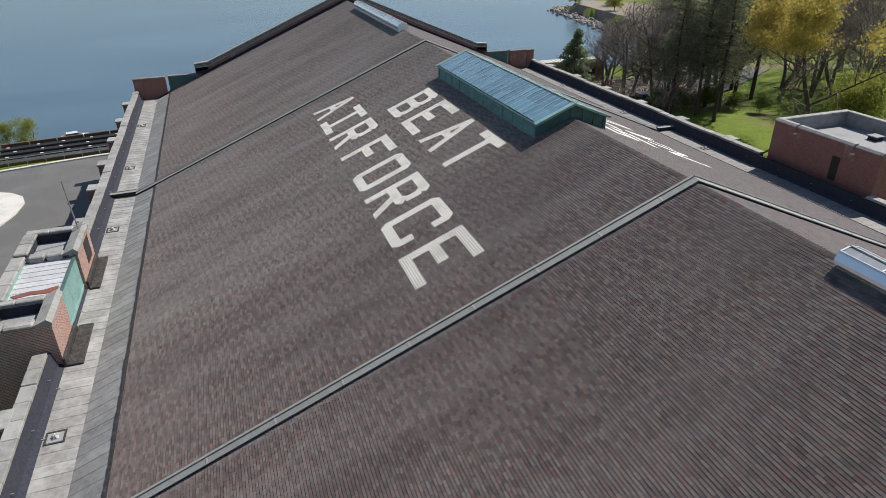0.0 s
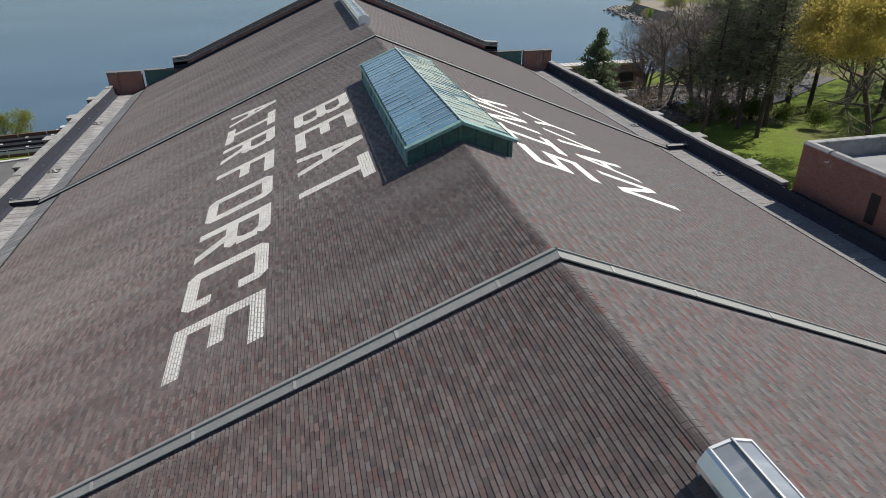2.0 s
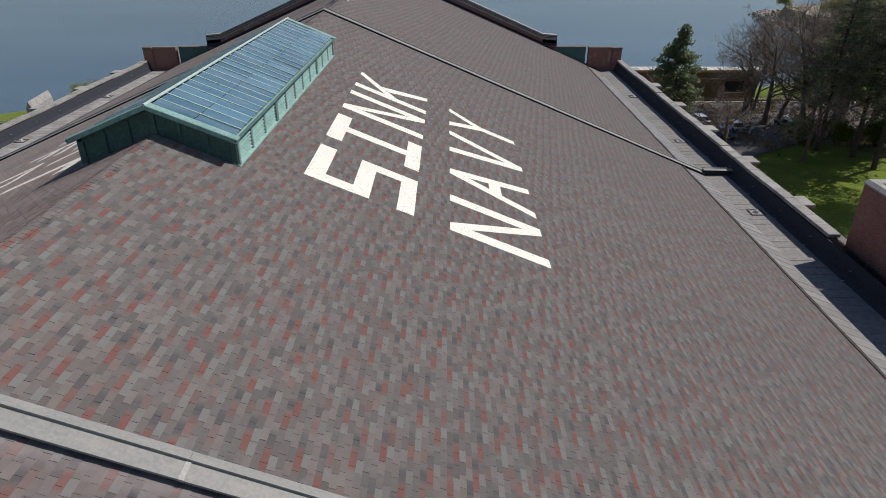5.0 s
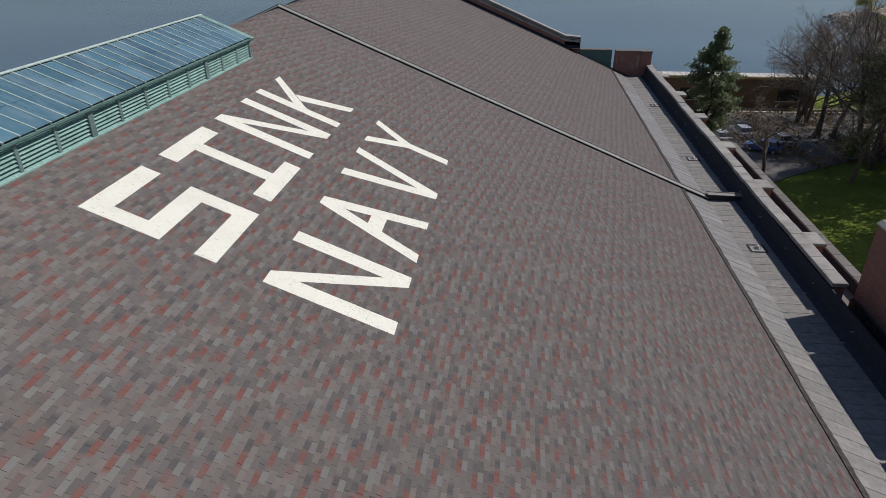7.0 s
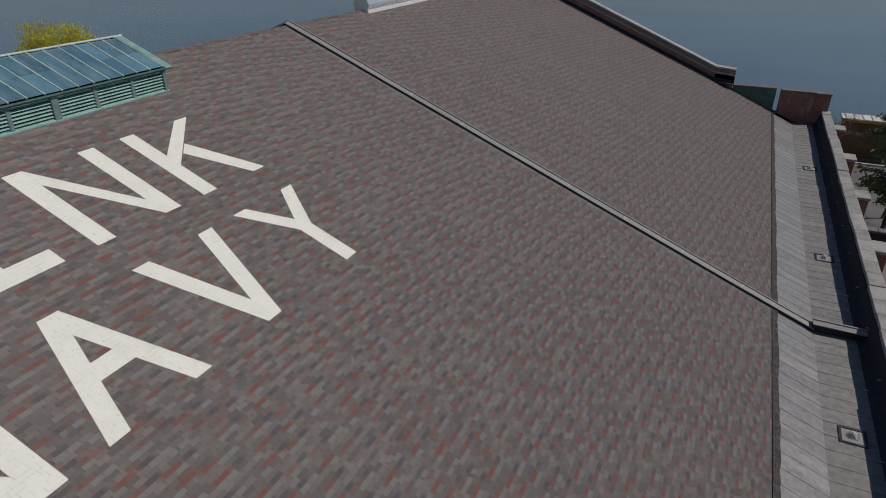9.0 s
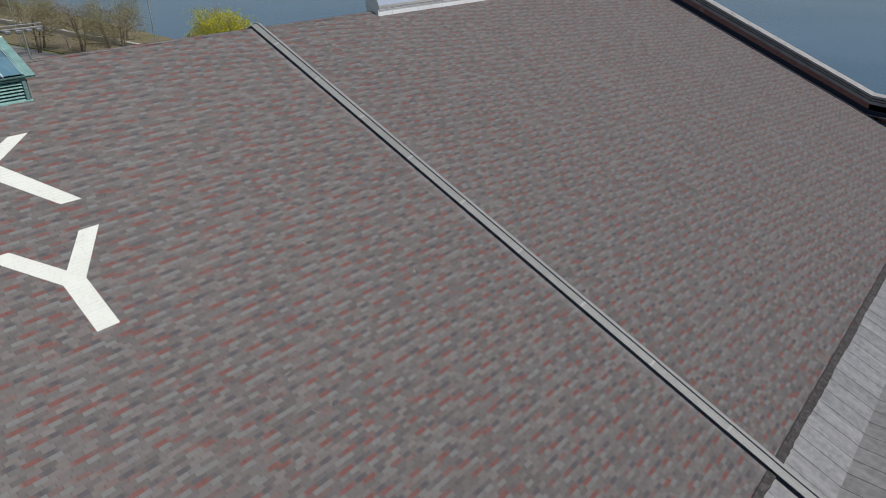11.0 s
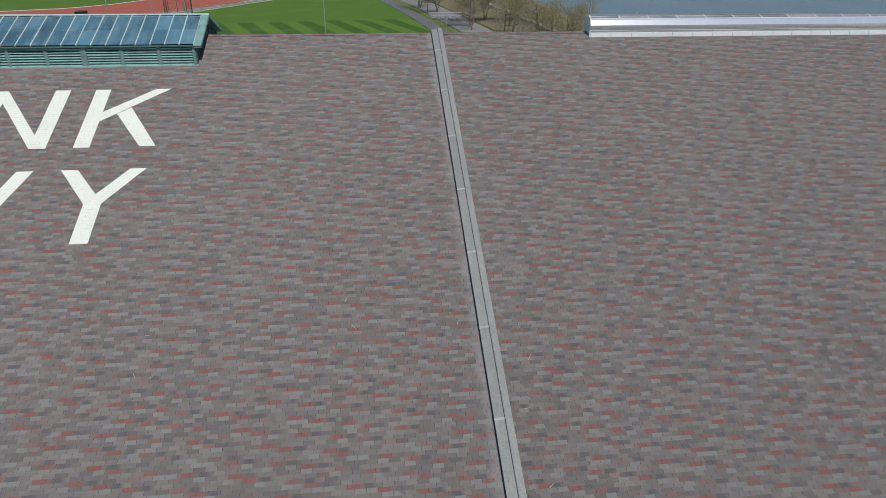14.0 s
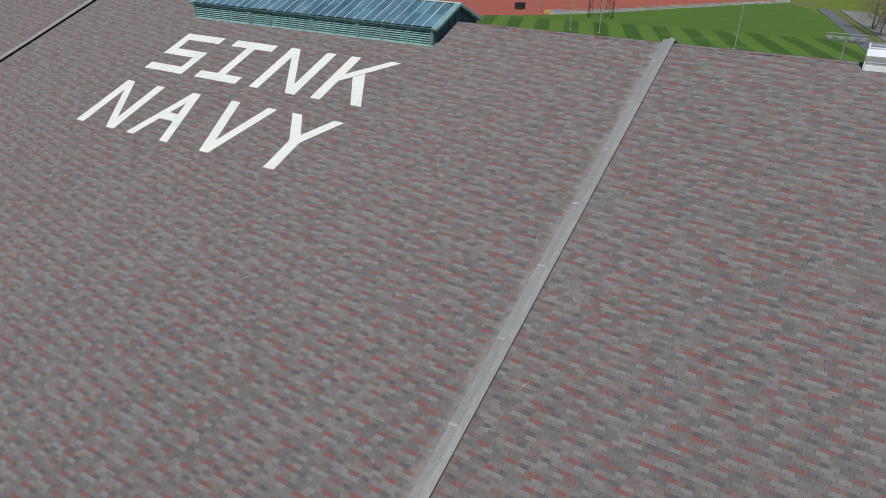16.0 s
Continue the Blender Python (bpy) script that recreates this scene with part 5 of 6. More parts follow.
def field_material():
    n = Nodes("mown_grass_stripes")
    sep = n.add("SeparateXYZ")
    n.link(n.place(), sep.inputs[0])
    # stripes 6.45 wide run at 20 degrees to x, as far as a line across the field
    def line(a, b, c):
        """a * x + b * y + c"""
        first, second = n.add("Math", operation="MULTIPLY_ADD"), n.add("Math", operation="MULTIPLY_ADD")
        n.link(sep.outputs[0], first.inputs[0]), n.link(sep.outputs[1], second.inputs[0])
        first.inputs[1].default_value, first.inputs[2].default_value, second.inputs[1].default_value = a, c, b
        n.link(first.outputs[0], second.inputs[2])
        return second.outputs[0]

    turn = n.add("Math", operation="FRACT")
    n.link(line(-0.342 / 6.45, 0.94 / 6.45, -75.6 / 6.45), turn.inputs[0])
    stripe = n.ramp(turn.outputs[0], [(0.0, (0, 0, 0)), (0.04, (1, 1, 1)), (0.5, (1, 1, 1)), (0.54, (0, 0, 0))])
    near = n.ramp(line(0.5, 0.069, 66.9), [(0.0, (0, 0, 0)), (1.0, (1, 1, 1))])
    fine = n.noise(6.0, 4.0, 0.7)
    light = n.mix(fine, (0.068, 0.145, 0.018), (0.105, 0.187, 0.028))
    dark = n.mix(fine, (0.034, 0.085, 0.011), (0.054, 0.115, 0.016))
    mask = n.mix(1.0, stripe, near, "MULTIPLY")
    far = n.mix(0.3, light, dark)
    col = n.mix(near, far, light)
    col = n.mix(mask, col, dark)
    col = n.mix(n.ramp(n.noise(0.12, 4.0), [(0.5, (0, 0, 0)), (0.8, (0.4,) * 3)]), col, (0.15, 0.20, 0.05))
    n.bump(fine, 0.4, 0.03)
    return n.done(col, 0.95, 0.0, 0.2)


M_FIELD = field_material()
sheet("car_park_west", [(-24.2, 38), (-24.2, 67.2), (-30, 66.6), (-39.5, 64), (-62, 58), (-62, 30), (-30, 30)], 0.02, M_ASPHALT, "plain grey asphalt yard beside the building", "car park")
sheet("pavement_west", [(-35.0, 53), (-35.6, 55), (-37, 56.6), (-39, 57.6), (-42, 58), (-46, 57), (-48, 53), (-46, 48), (-42, 44), (-38.6, 42.5), (-37.2, 44), (-36, 47), (-35.2, 50)], 0.16, M_CONCRETE, "rounded pale concrete island", "pavement")
sheet("lawn_west", [(-37.2, 50.5), (-38.5, 52), (-41, 52.4), (-44, 51), (-43.5, 46), (-40.5, 44.5), (-38.2, 45.2)], 0.22, M_GROUND, "small lawn inside the concrete island", "lawn")
sheet("kerb_west", [(-24.2, 67.2), (-24.2, 67.7), (-30, 67.1), (-39.6, 64.5), (-62, 58.5), (-62, 58), (-39.5, 64), (-30, 66.6)], 0.1, M_KERB, "long pale concrete kerb along the yard", "kerb", 0.2)
sheet("car_park_east", [(29.6, 50.5), (36, 55), (44, 60), (62, 66), (75, 72), (75, 77.5), (24, 77.5), (24, 61.5), (29.6, 61.5)], 0.02, M_ASPHALT, "grey asphalt car park below the building", "car park")
sheet("kerb_east", [(24, 77.5), (75, 77.5), (75, 77.8), (24, 77.8)], 0.1, M_KERB, "pale concrete kerb beside the car park", "kerb", 0.16)
sheet("path_east", [(24, 79.0), (75, 79.0), (75, 79.8), (24, 79.8)], 0.02, M_SAND, "bare tan earth path", "path")
sheet("sports_field", [(-48, 50.5), (-60, 49), (-118, 41.4), (-150, 36.8), (-182, 31.4), (-213, 20), (-190, 5), (-165, -9), (-150, -18), (-130, -34), (-116, -52), (-48, -60)], 0.02, M_FIELD, "mown sports field striped light and dark green", "sports field")
sheet("running_track", [(-213.3, 20.2), (-190.2, 5.2), (-165.2, -8.8), (-150.2, -17.8), (-130.2, -33.8), (-116, -52.5), (-118, -92), (-152, -75), (-157.4, -63), (-161.8, -52.5), (-171.7, -41.7), (-184.7, -35.7), (-212, -24), (-240, 4)], 0.02, M_TRACK, "brick-red running track and run-off", "running track")
sheet("infield", [(-152.3, -75.2), (-157.7, -63.1), (-162.1, -52.7), (-171.9, -42), (-184.9, -36), (-212.2, -24.3), (-240.3, 3.8), (-290, -5), (-270, -80), (-200, -130), (-152, -120)], 0.02, M_FIELD, "green infield beyond the running track", "sports field")
sheet("kerb_track", [(-152, -75), (-157.4, -63), (-161.8, -52.5), (-171.7, -41.7), (-184.7, -35.7), (-212, -24), (-212, -23.5), (-184.5, -35.2), (-171.3, -41.2), (-161.3, -52.2), (-156.9, -62.8), (-151.5, -75)], 0.06, M_CONCRETE, "white kerb round the inside of the running track", "kerb", 0.16)
sheet("wall_track", [(-213, 20), (-190, 5), (-165, -9), (-150, -18), (-137, -28.5), (-136.8, -28.2), (-149.8, -17.7), (-164.8, -8.7), (-189.8, 5.3), (-212.8, 20.3)], 0.0, M_KERB, "low pale board fence along the running track", "fence", 0.9)
sheet("path_west", [(-48, 50.6), (-60, 49.1), (-118, 41.5), (-150, 36.9), (-200, 28.4), (-200, 31.8), (-150, 40.3), (-118, 44.7), (-60, 52.3), (-48, 53.8)], 0.03, M_PATH, "grey asphalt path beside the field", "path")
sheet("road_west", [(-48, 56.2), (-60, 54.8), (-118, 47.2), (-150, 42.8), (-200, 34.3), (-200, 41.5), (-150, 50.0), (-118, 54.2), (-60, 61.5), (-48, 62.8)], 0.03, M_ASPHALT_PALE, "pale grey asphalt road under the trees", "road")
sheet("bank_west", [(-63, 62.2), (-118, 55), (-150, 50.8), (-200, 42.3), (-200, 78), (-140, 80), (-63, 77)], 0.012, M_LITTER, "brown leaf litter and earth under the trees", "ground")
sheet("river_wall", [(-63, 70.4), (-118, 65.4), (-140, 63.4), (-181, 59.2), (-230, 53), (-230, 53.7), (-181, 59.9), (-140, 64.1), (-118, 66.1), (-63, 71.1)], 0.0, M_CONCRETE, "low pale stone wall along the river bank", "wall", 1.0)
sheet("shore_east", [(78, 116), (84, 130), (88, 149), (91, 182), (97, 194), (104, 190), (120, 170), (118, 140), (100, 120)], 0.02, M_SAND, "brown stony spit reaching into the river", "shore")


# rocks along the spit
def rock_mesh(seed):
    r = random.Random(seed)
    bm = bmesh.new()
    bmesh.ops.create_icosphere(bm, subdivisions=1, radius=0.5)
    for v in bm.verts:
        v.co *= r.uniform(0.7, 1.15)
        v.co.z *= 0.65
    return bm


rocks = bmesh.new()
r = random.Random(8)
for k in range(420):
    f = r.random()
    x, y = (85.5 + 9 * f, 124 + 63 * f) if k % 4 else (95 + 8 * f, 187 + 8 * f)
    x, y, s = x + r.gauss(0.6, 1.4), y + r.gauss(0, 1.5), r.uniform(0.6, 1.9)
    one = rock_mesh(k % 9)
    bmesh.ops.transform(one, matrix=Matrix.Translation((x, y, max(WATER, land_z(x, y)) + 0.15)) @ pose(0, 0, 0, r.uniform(0, 40), 0, r.uniform(0, 360)) @ Matrix.Scale(s, 4), verts=one.verts)
    tmp = bpy.data.meshes.new("tmp")
    one.to_mesh(tmp), one.free()
    rocks.from_mesh(tmp)
    bpy.data.meshes.remove(tmp)
tagged(part("shore_rocks", rocks, M_ROCK), "grey and brown boulders along the river spit", "rocks", kind="stuff")


# ---- low building beyond the east car park ----
def low_building():
    b = thing("low_building", "long low tan brick building with a pale flat metal roof edge", "building")
    x0, x1, y0, y1 = 27.6, 47.2, 79.9, 81.3
    part("wall", boxes(((x0, y0, -0.2), (x1, y0 + 0.4, 3.7)), ((x0, y0 + 0.4, -0.2), (x0 + 0.4, y1, 3.7)), ((x1 - 0.4, y0 + 0.4, -0.2), (x1, y1, 3.7)), ((x0 + 0.4, y1 - 0.4, -0.2), (x1 - 0.4, y1, 3.7))), M_TAN, b)
    roof = part("roof", boxes(((x0 - 0.3, y0 - 0.35, 3.7), (x1 + 0.3, y1 + 0.3, 3.95)), bevel=0.03), M_CONCRETE, b, "pale roof slab")
    for k in range(26):
        x = x0 + 0.76 * k
        part("seam", boxes(((x, y0 - 0.3, 3.95), (x + 0.05, y1 + 0.25, 4.0))), M_STEEL, roof)
    for x, w in ((31.5, 2.4), (36.0, 1.2), (43.0, 2.4)):
        win = part("window", boxes(((x, y0 - 0.03, 1.0), (x + w, y0, 2.4))), M_IRON, b, "dark window")
        part("sill", boxes(((x - 0.1, y0 - 0.1, 0.9), (x + w + 0.1, y0 - 0.001, 1.0))), M_KERB, win)
    part("fascia", boxes(((x0 - 0.3, y0 - 0.40, 3.62), (x1 + 0.3, y0 - 0.36, 3.85))), M_MUSTARD, b, "mustard-yellow fascia")
    return b


M_TAN = mottled("tan_brick", (0.17, 0.105, 0.065), (0.23, 0.15, 0.095), 0.9, 18.0, 0.7, bump=0.3)
M_MUSTARD = mottled("mustard_paint", (0.45, 0.30, 0.08), (0.55, 0.38, 0.12), 0.6, 12.0)
low_building()


# ---- tiered dark stand by the river ----
def dark_stand():
    s = thing("tiered_stand", "low dark tiered stand with rusty side walls and pale seat marks", "stand", (-31.5, 71.4, 0))
    s.rotation_euler = (0, 0, radians(9.0))
    for k in range(4):
        tier = part("tier", boxes(((-9.5, -3.0 + 1.15 * k, -0.3), (8.5, -1.95 + 1.15 * k, 0.2 + 0.24 * k)), bevel=0.04), M_IRON, s)
        rr = random.Random(k)
        for j in range(6):
            x = -8.6 + 2.9 * j + rr.uniform(-0.5, 0.5)
            part("seat_mark", boxes(((x, -2.6 + 1.15 * k, 0.2 + 0.24 * k), (x + 0.34, -2.3 + 1.15 * k, 0.28 + 0.24 * k)), bevel=0.02), M_CONCRETE, tier, "pale seat mark")
    part("front_wall", boxes(((-9.6, -3.7, -0.3), (8.6, -3.3, 0.55)), bevel=0.03), M_RUSTWALL, s, "rust-brown low wall")
    for k in range(6):
        part("back_panel", boxes(((-9.4 + 3.0 * k, 1.75, -0.3), (-6.5 + 3.0 * k, 2.0, 1.25)), bevel=0.03), M_RUSTWALL, s, "rust-brown wall panel")
    part("end_wall", prism([(-10.4, -0.3), (-9.7, -0.3), (-9.75, 2.3), (-10.05, 3.1), (-10.4, 2.3)], -3.8, 2.0), M_STONE, s, "pale stone end wall with a peaked top")
    f = thing("guard_rail", "blue-grey steel guard rail along the yard", "guard rail", (-31.3, 67.2, 0.1))
    f.rotation_euler = (0, 0, radians(8.5))
    part("beam", boxes(((-14, -0.04, 0.45), (7.5, 0.04, 0.8)), ((-14, -0.03, 0.95), (7.5, 0.03, 1.02)), bevel=0.01), M_STEEL, f)
    for k in range(12):
        part("post", boxes(((-13.8 + 1.9 * k, -0.06, 0), (-13.7 + 1.9 * k, 0.06, 1.0)), bevel=0.008), M_STEEL, f)


M_RUSTWALL = mottled("rusty_brown_wall", (0.10, 0.055, 0.035), (0.17, 0.095, 0.06), 0.85, 8.0, 0.6, bump=0.3)
dark_stand()


# ---- cars ----
M_TYRE = mottled("tyre_rubber", (0.015, 0.015, 0.015), (0.03, 0.03, 0.03), 0.85, 20.0)
M_CARGLASS = mottled("dark_car_glass", (0.02, 0.025, 0.03), (0.04, 0.045, 0.05), 0.08, 3.0, bump=0.0, spec=0.8)


def car_paint(name, col):
    n = Nodes(name)
    n.bsdf.inputs["Coat Weight"].default_value = 0.8
    n.bsdf.inputs["Coat Roughness"].default_value = 0.05
    return n.done(n.mix(n.ramp(n.noise(1.5), [(0.4, (0, 0, 0)), (0.8, (0.3,) * 3)]), col, tuple(0.8 * c for c in col)), 0.3, 0.1)


def car(x, y, turn, paint, label):
    c = thing("car", label, "car", (x, y, land_z(x, y) + 0.14), "parked cars")
    c.rotation_euler, c.scale = (0, 0, radians(turn)), (1 / FULL,) * 3
    side = [(-2.2, 0.35), (2.15, 0.35), (2.22, 0.62), (2.1, 0.80), (1.1, 0.95), (-1.75, 1.0), (-2.2, 0.92)]
    bm = bmesh.new()
    a = [bm.verts.new((px, -0.88, pz)) for px, pz in side]
    b = [bm.verts.new((px, 0.88, pz)) for px, pz in side]
    for i in range(len(side)):
        bm.faces.new((a[i], a[(i + 1) % len(side)], b[(i + 1) % len(side)], b[i]))
    bm.faces.new(a), bm.faces.new(b[::-1])
    bmesh.ops.bevel(bm, geom=bm.edges[:], offset=0.07, segments=2, affect="EDGES")
    part("body", bm, paint, c)
    top = [(-1.85, 0.98, 0.80), (1.05, 0.94, 0.80), (0.35, 1.42, 0.62), (-1.35, 1.45, 0.62)]
    bm = bmesh.new()
    a = [bm.verts.new((px, -w, pz)) for px, pz, w in top]
    b = [bm.verts.new((px, w, pz)) for px, pz, w in top]
    for i in range(4):
        bm.faces.new((a[i], a[(i + 1) % 4], b[(i + 1) % 4], b[i]))
    bm.faces.new(a), bm.faces.new(b[::-1])
    part("glasshouse", bm, M_CARGLASS, c, "dark glass cabin windows")
    part("roof", boxes(((-1.38, -0.63, 1.43), (0.36, 0.63, 1.48)), bevel=0.02), paint, c)
    for px in (-1.35, 1.35):
        for py in (-0.80, 0.80):
            w = bmesh.new()
            bmesh.ops.create_cone(w, cap_ends=True, segments=16, radius1=0.33, radius2=0.33, depth=0.22, matrix=pose(px, py, 0.33, 90))
            wheel = part("wheel", w, M_TYRE, c, "black tyre")
            rim = bmesh.new()
            bmesh.ops.create_cone(rim, cap_ends=True, segments=12, radius1=0.2, radius2=0.2, depth=0.25, matrix=pose(px, py, 0.33, 90))
            part("rim", rim, M_STEEL, wheel)
    for py in (-0.62, 0.62):
        part("headlight", boxes(((2.12, py - 0.18, 0.62), (2.22, py + 0.18, 0.76)), bevel=0.02), M_CONCRETE, c, "clear headlight")
        part("tail_light", boxes(((-2.24, py - 0.16, 0.70), (-2.16, py + 0.16, 0.86)), bevel=0.02), M_RUST, c, "red tail light")
    return c


P_WHITE, P_BLUE, P_SILVER, P_DARK = car_paint("white_car_paint", (0.72, 0.73, 0.74)), car_paint("blue_car_paint", (0.03, 0.12, 0.42)), car_paint("silver_car_paint", (0.42, 0.43, 0.45)), car_paint("black_car_paint", (0.03, 0.03, 0.035))
car(32.7, 66.0, 100, P_WHITE, "white car parked in the car park")
car(35.6, 68.0, 96, P_WHITE, "white car parked in the car park")
car(38.5, 65.2, 96, P_SILVER, "silver car parked in the car park")
car(36.0, 62.4, 150, P_BLUE, "blue car parked in the car park")
car(45.0, 66.0, 96, P_DARK, "black car parked in the car park")
car(31.0, 60.6, 8, P_SILVER, "silver car parked beside the building")
car(-33.9, 77.0, 12, P_WHITE, "white car parked by the river bank")


# ---- poles, fences and field things to the west ----
def flood_pole(x, y, height, rack, label):
    z = land_z(x, y)
    p = thing("flood_light" if rack else "flag_pole", label, "flood light" if rack else "pole", (x, y, z), "poles beside the field")
    part("pole", tube(bmesh.new(), [(0, 0, -0.2), (0, 0, height)], [0.11, 0.07], 8), M_STEEL, p)
    part("foot", boxes(((-0.2, -0.2, -0.05), (0.2, 0.2, 0.25)), bevel=0.03), M_KERB, p)
    if rack:
        part("cross_arm", boxes(((-0.08, -1.7, height - 0.08), (0.08, 1.7, height + 0.04)), ((-0.05, -1.7, height + 0.25), (0.05, 1.7, height + 0.32)), bevel=0.015), M_STEEL, p)
        for k in range(4):
            lamp = part("lamp", boxes(((0.05, -1.55 + 0.86 * k, height - 0.38), (0.42, -1.05 + 0.86 * k, height - 0.1)), bevel=0.05), M_GREY_METAL, p, "grey flood lamp")
            part("bracket", boxes(((-0.02, -1.34 + 0.86 * k, height - 0.2), (0.1, -1.26 + 0.86 * k, height)), bevel=0.01), M_STEEL, lamp)
    return p


flood_pole(-46.4, 35.9, 12.0, True, "steel flood light with four lamps on a cross arm")
for x, y, h in ((-112, 54, 19.0), (-77, 62, 18.0), (-111.5, 19.2, 18.0), (-116, -8.5, 17.0), (-116, -15, 12.0), (-137, -31, 16.0)):
    flood_pole(x, y, h, False, "slender grey steel pole beside the sports field")


def cage(x, y):
    c = thing("throwing_cage", "tall dark netted throwing cage beside the running track", "cage", (x, y, land_z(x, y)))
    pts = [(3.1 * math.cos(a), 3.1 * math.sin(a)) for a in [radians(40 + 40 * k) for k in range(8)]]
    for px, py in pts:
        part("post", tube(bmesh.new(), [(px, py, 0), (px, py, 4.6), (px * 1.15, py * 1.15, 5.0)], [0.05, 0.05, 0.04], 6), M_IRON, c)
    for (ax, ay), (bx, by) in zip(pts, pts[1:]):
        bm = bmesh.new()
        for k in range(9):
            z = 0.1 + 0.55 * k
            tube(bm, [(ax, ay, z), (bx, by, z)], [0.012, 0.012], 3)
        for k in range(6):
            f = k / 6
            tube(bm, [(ax + (bx - ax) * f, ay + (by - ay) * f, 0.1), (ax + (bx - ax) * f, ay + (by - ay) * f, 4.55)], [0.012, 0.012], 3)
        part("net", bm, M_IRON, c, "dark net")
    return c


cage(-139.5, -16.0)
for x, y, m, lab in ((-140.5, -27.2, P_BLUE, "blue landing mat lying by the track"), (-138.6, -29.0, M_MUSTARD, "orange landing mat lying by the track"), (-142.5, -39.0, M_IRON, "dark equipment shed by the track")):
    mat_ob = thing("landing_mat" if m is not M_IRON else "equipment_shed", lab, "mat" if m is not M_IRON else "shed", (x, y, land_z(x, y) + 0.14))
    h = 0.7 if m is not M_IRON else 1.5
    part("block", boxes(((-1.3, -1.0, 0), (1.3, 1.0, h)), bevel=0.08), m, mat_ob)
    part("cover", boxes(((-1.36, -1.06, h), (1.36, 1.06, h + 0.08)), bevel=0.03), m, mat_ob)


def railing(points, height, label):
    f = thing("railing", label, "railing", (0, 0, 0), "railings by the field")
    for (ax, ay), (bx, by) in zip(points, points[1:]):
        n = max(1, round(math.dist((ax, ay), (bx, by)) / 2.4))
        for k in range(n):
            x, y = ax + (bx - ax) * k / n, ay + (by - ay) * k / n
            z = land_z(x, y)
            part("post", tube(bmesh.new(), [(x, y, z - 0.1), (x, y, z + height)], [0.035, 0.035], 6), M_STEEL, f)
        for h in (0.45, 0.75, 1.0):
            bm = tube(bmesh.new(), [(ax, ay, land_z(ax, ay) + h * height), (bx, by, land_z(bx, by) + h * height)], [0.025, 0.025], 6)
            part("rail", bm, M_STEEL, f)
    return f


railing([(-60, 53.4), (-118, 45.8), (-150, 41.4), (-190, 34.6)], 1.3, "grey steel railing along the path")
railing([(-136.5, -28), (-149.5, -17.5), (-164.5, -8.5), (-189.5, 5.5), (-212, 20)], 1.3, "pale low railing along the track")


# ---- trees ----
def leaf_material(name, a, b, c):
    n = Nodes(name)
    rnd = n.add("NewGeometry").outputs["Random Per Island"]
    col = n.ramp(rnd, [(0.0, a), (0.5, b), (1.0, c)])
    n.done(col, 0.7, 0.0, 0.25)
    thin, both = n.add("BsdfTranslucent"), n.add("MixShader")
    n.link(col, thin.inputs["Color"])
    both.inputs[0].default_value = 0.55
    n.link(n.bsdf.outputs[0], both.inputs[1]), n.link(thin.outputs[0], both.inputs[2])
    n.link(both.outputs[0], n.tree.nodes["Material Output"].inputs["Surface"])
    return n.mat


def bark_material(name, a, b):
    return mottled(name, a, b, 0.95, 9.0, 1.2, bump=0.6, stretch=(1, 1, 0.3))


M_BARK = bark_material("grey_brown_bark", (0.10, 0.08, 0.065), (0.17, 0.14, 0.115))
M_BARK_DARK = bark_material("dark_bark", (0.045, 0.035, 0.03), (0.085, 0.07, 0.06))
M_TWIGS = bark_material("brown_twigs", (0.26, 0.215, 0.18), (0.37, 0.315, 0.27))
M_LEAF_YELLOW = leaf_material("yellow_spring_leaves", (0.41, 0.34, 0.085), (0.49, 0.405, 0.115), (0.34, 0.285, 0.08))
M_LEAF_BLOOM = leaf_material("bright_yellow_bloom", (0.56, 0.52, 0.05), (0.64, 0.60, 0.07), (0.40, 0.43, 0.06))
M_LEAF_LIME = leaf_material("lime_spring_leaves", (0.25, 0.28, 0.06), (0.33, 0.345, 0.085), (0.20, 0.23, 0.05))
M_LEAF_SHRUB = leaf_material("green_shrub_leaves", (0.09, 0.14, 0.035), (0.14, 0.20, 0.05), (0.19, 0.24, 0.07))
M_LEAF_BUD = leaf_material("tan_buds", (0.30, 0.27, 0.12), (0.36, 0.33, 0.14), (0.24, 0.21, 0.11))
M_NEEDLE = leaf_material("dark_needles", (0.12, 0.138, 0.085), (0.18, 0.20, 0.12), (0.24, 0.255, 0.165))
M_NEEDLE_BRIGHT = leaf_material("green_needles", (0.13, 0.17, 0.10), (0.175, 0.23, 0.135), (0.23, 0.29, 0.17))
M_BRUSH = leaf_material("dry_brush", (0.17, 0.12, 0.07), (0.24, 0.18, 0.11), (0.13, 0.10, 0.06))


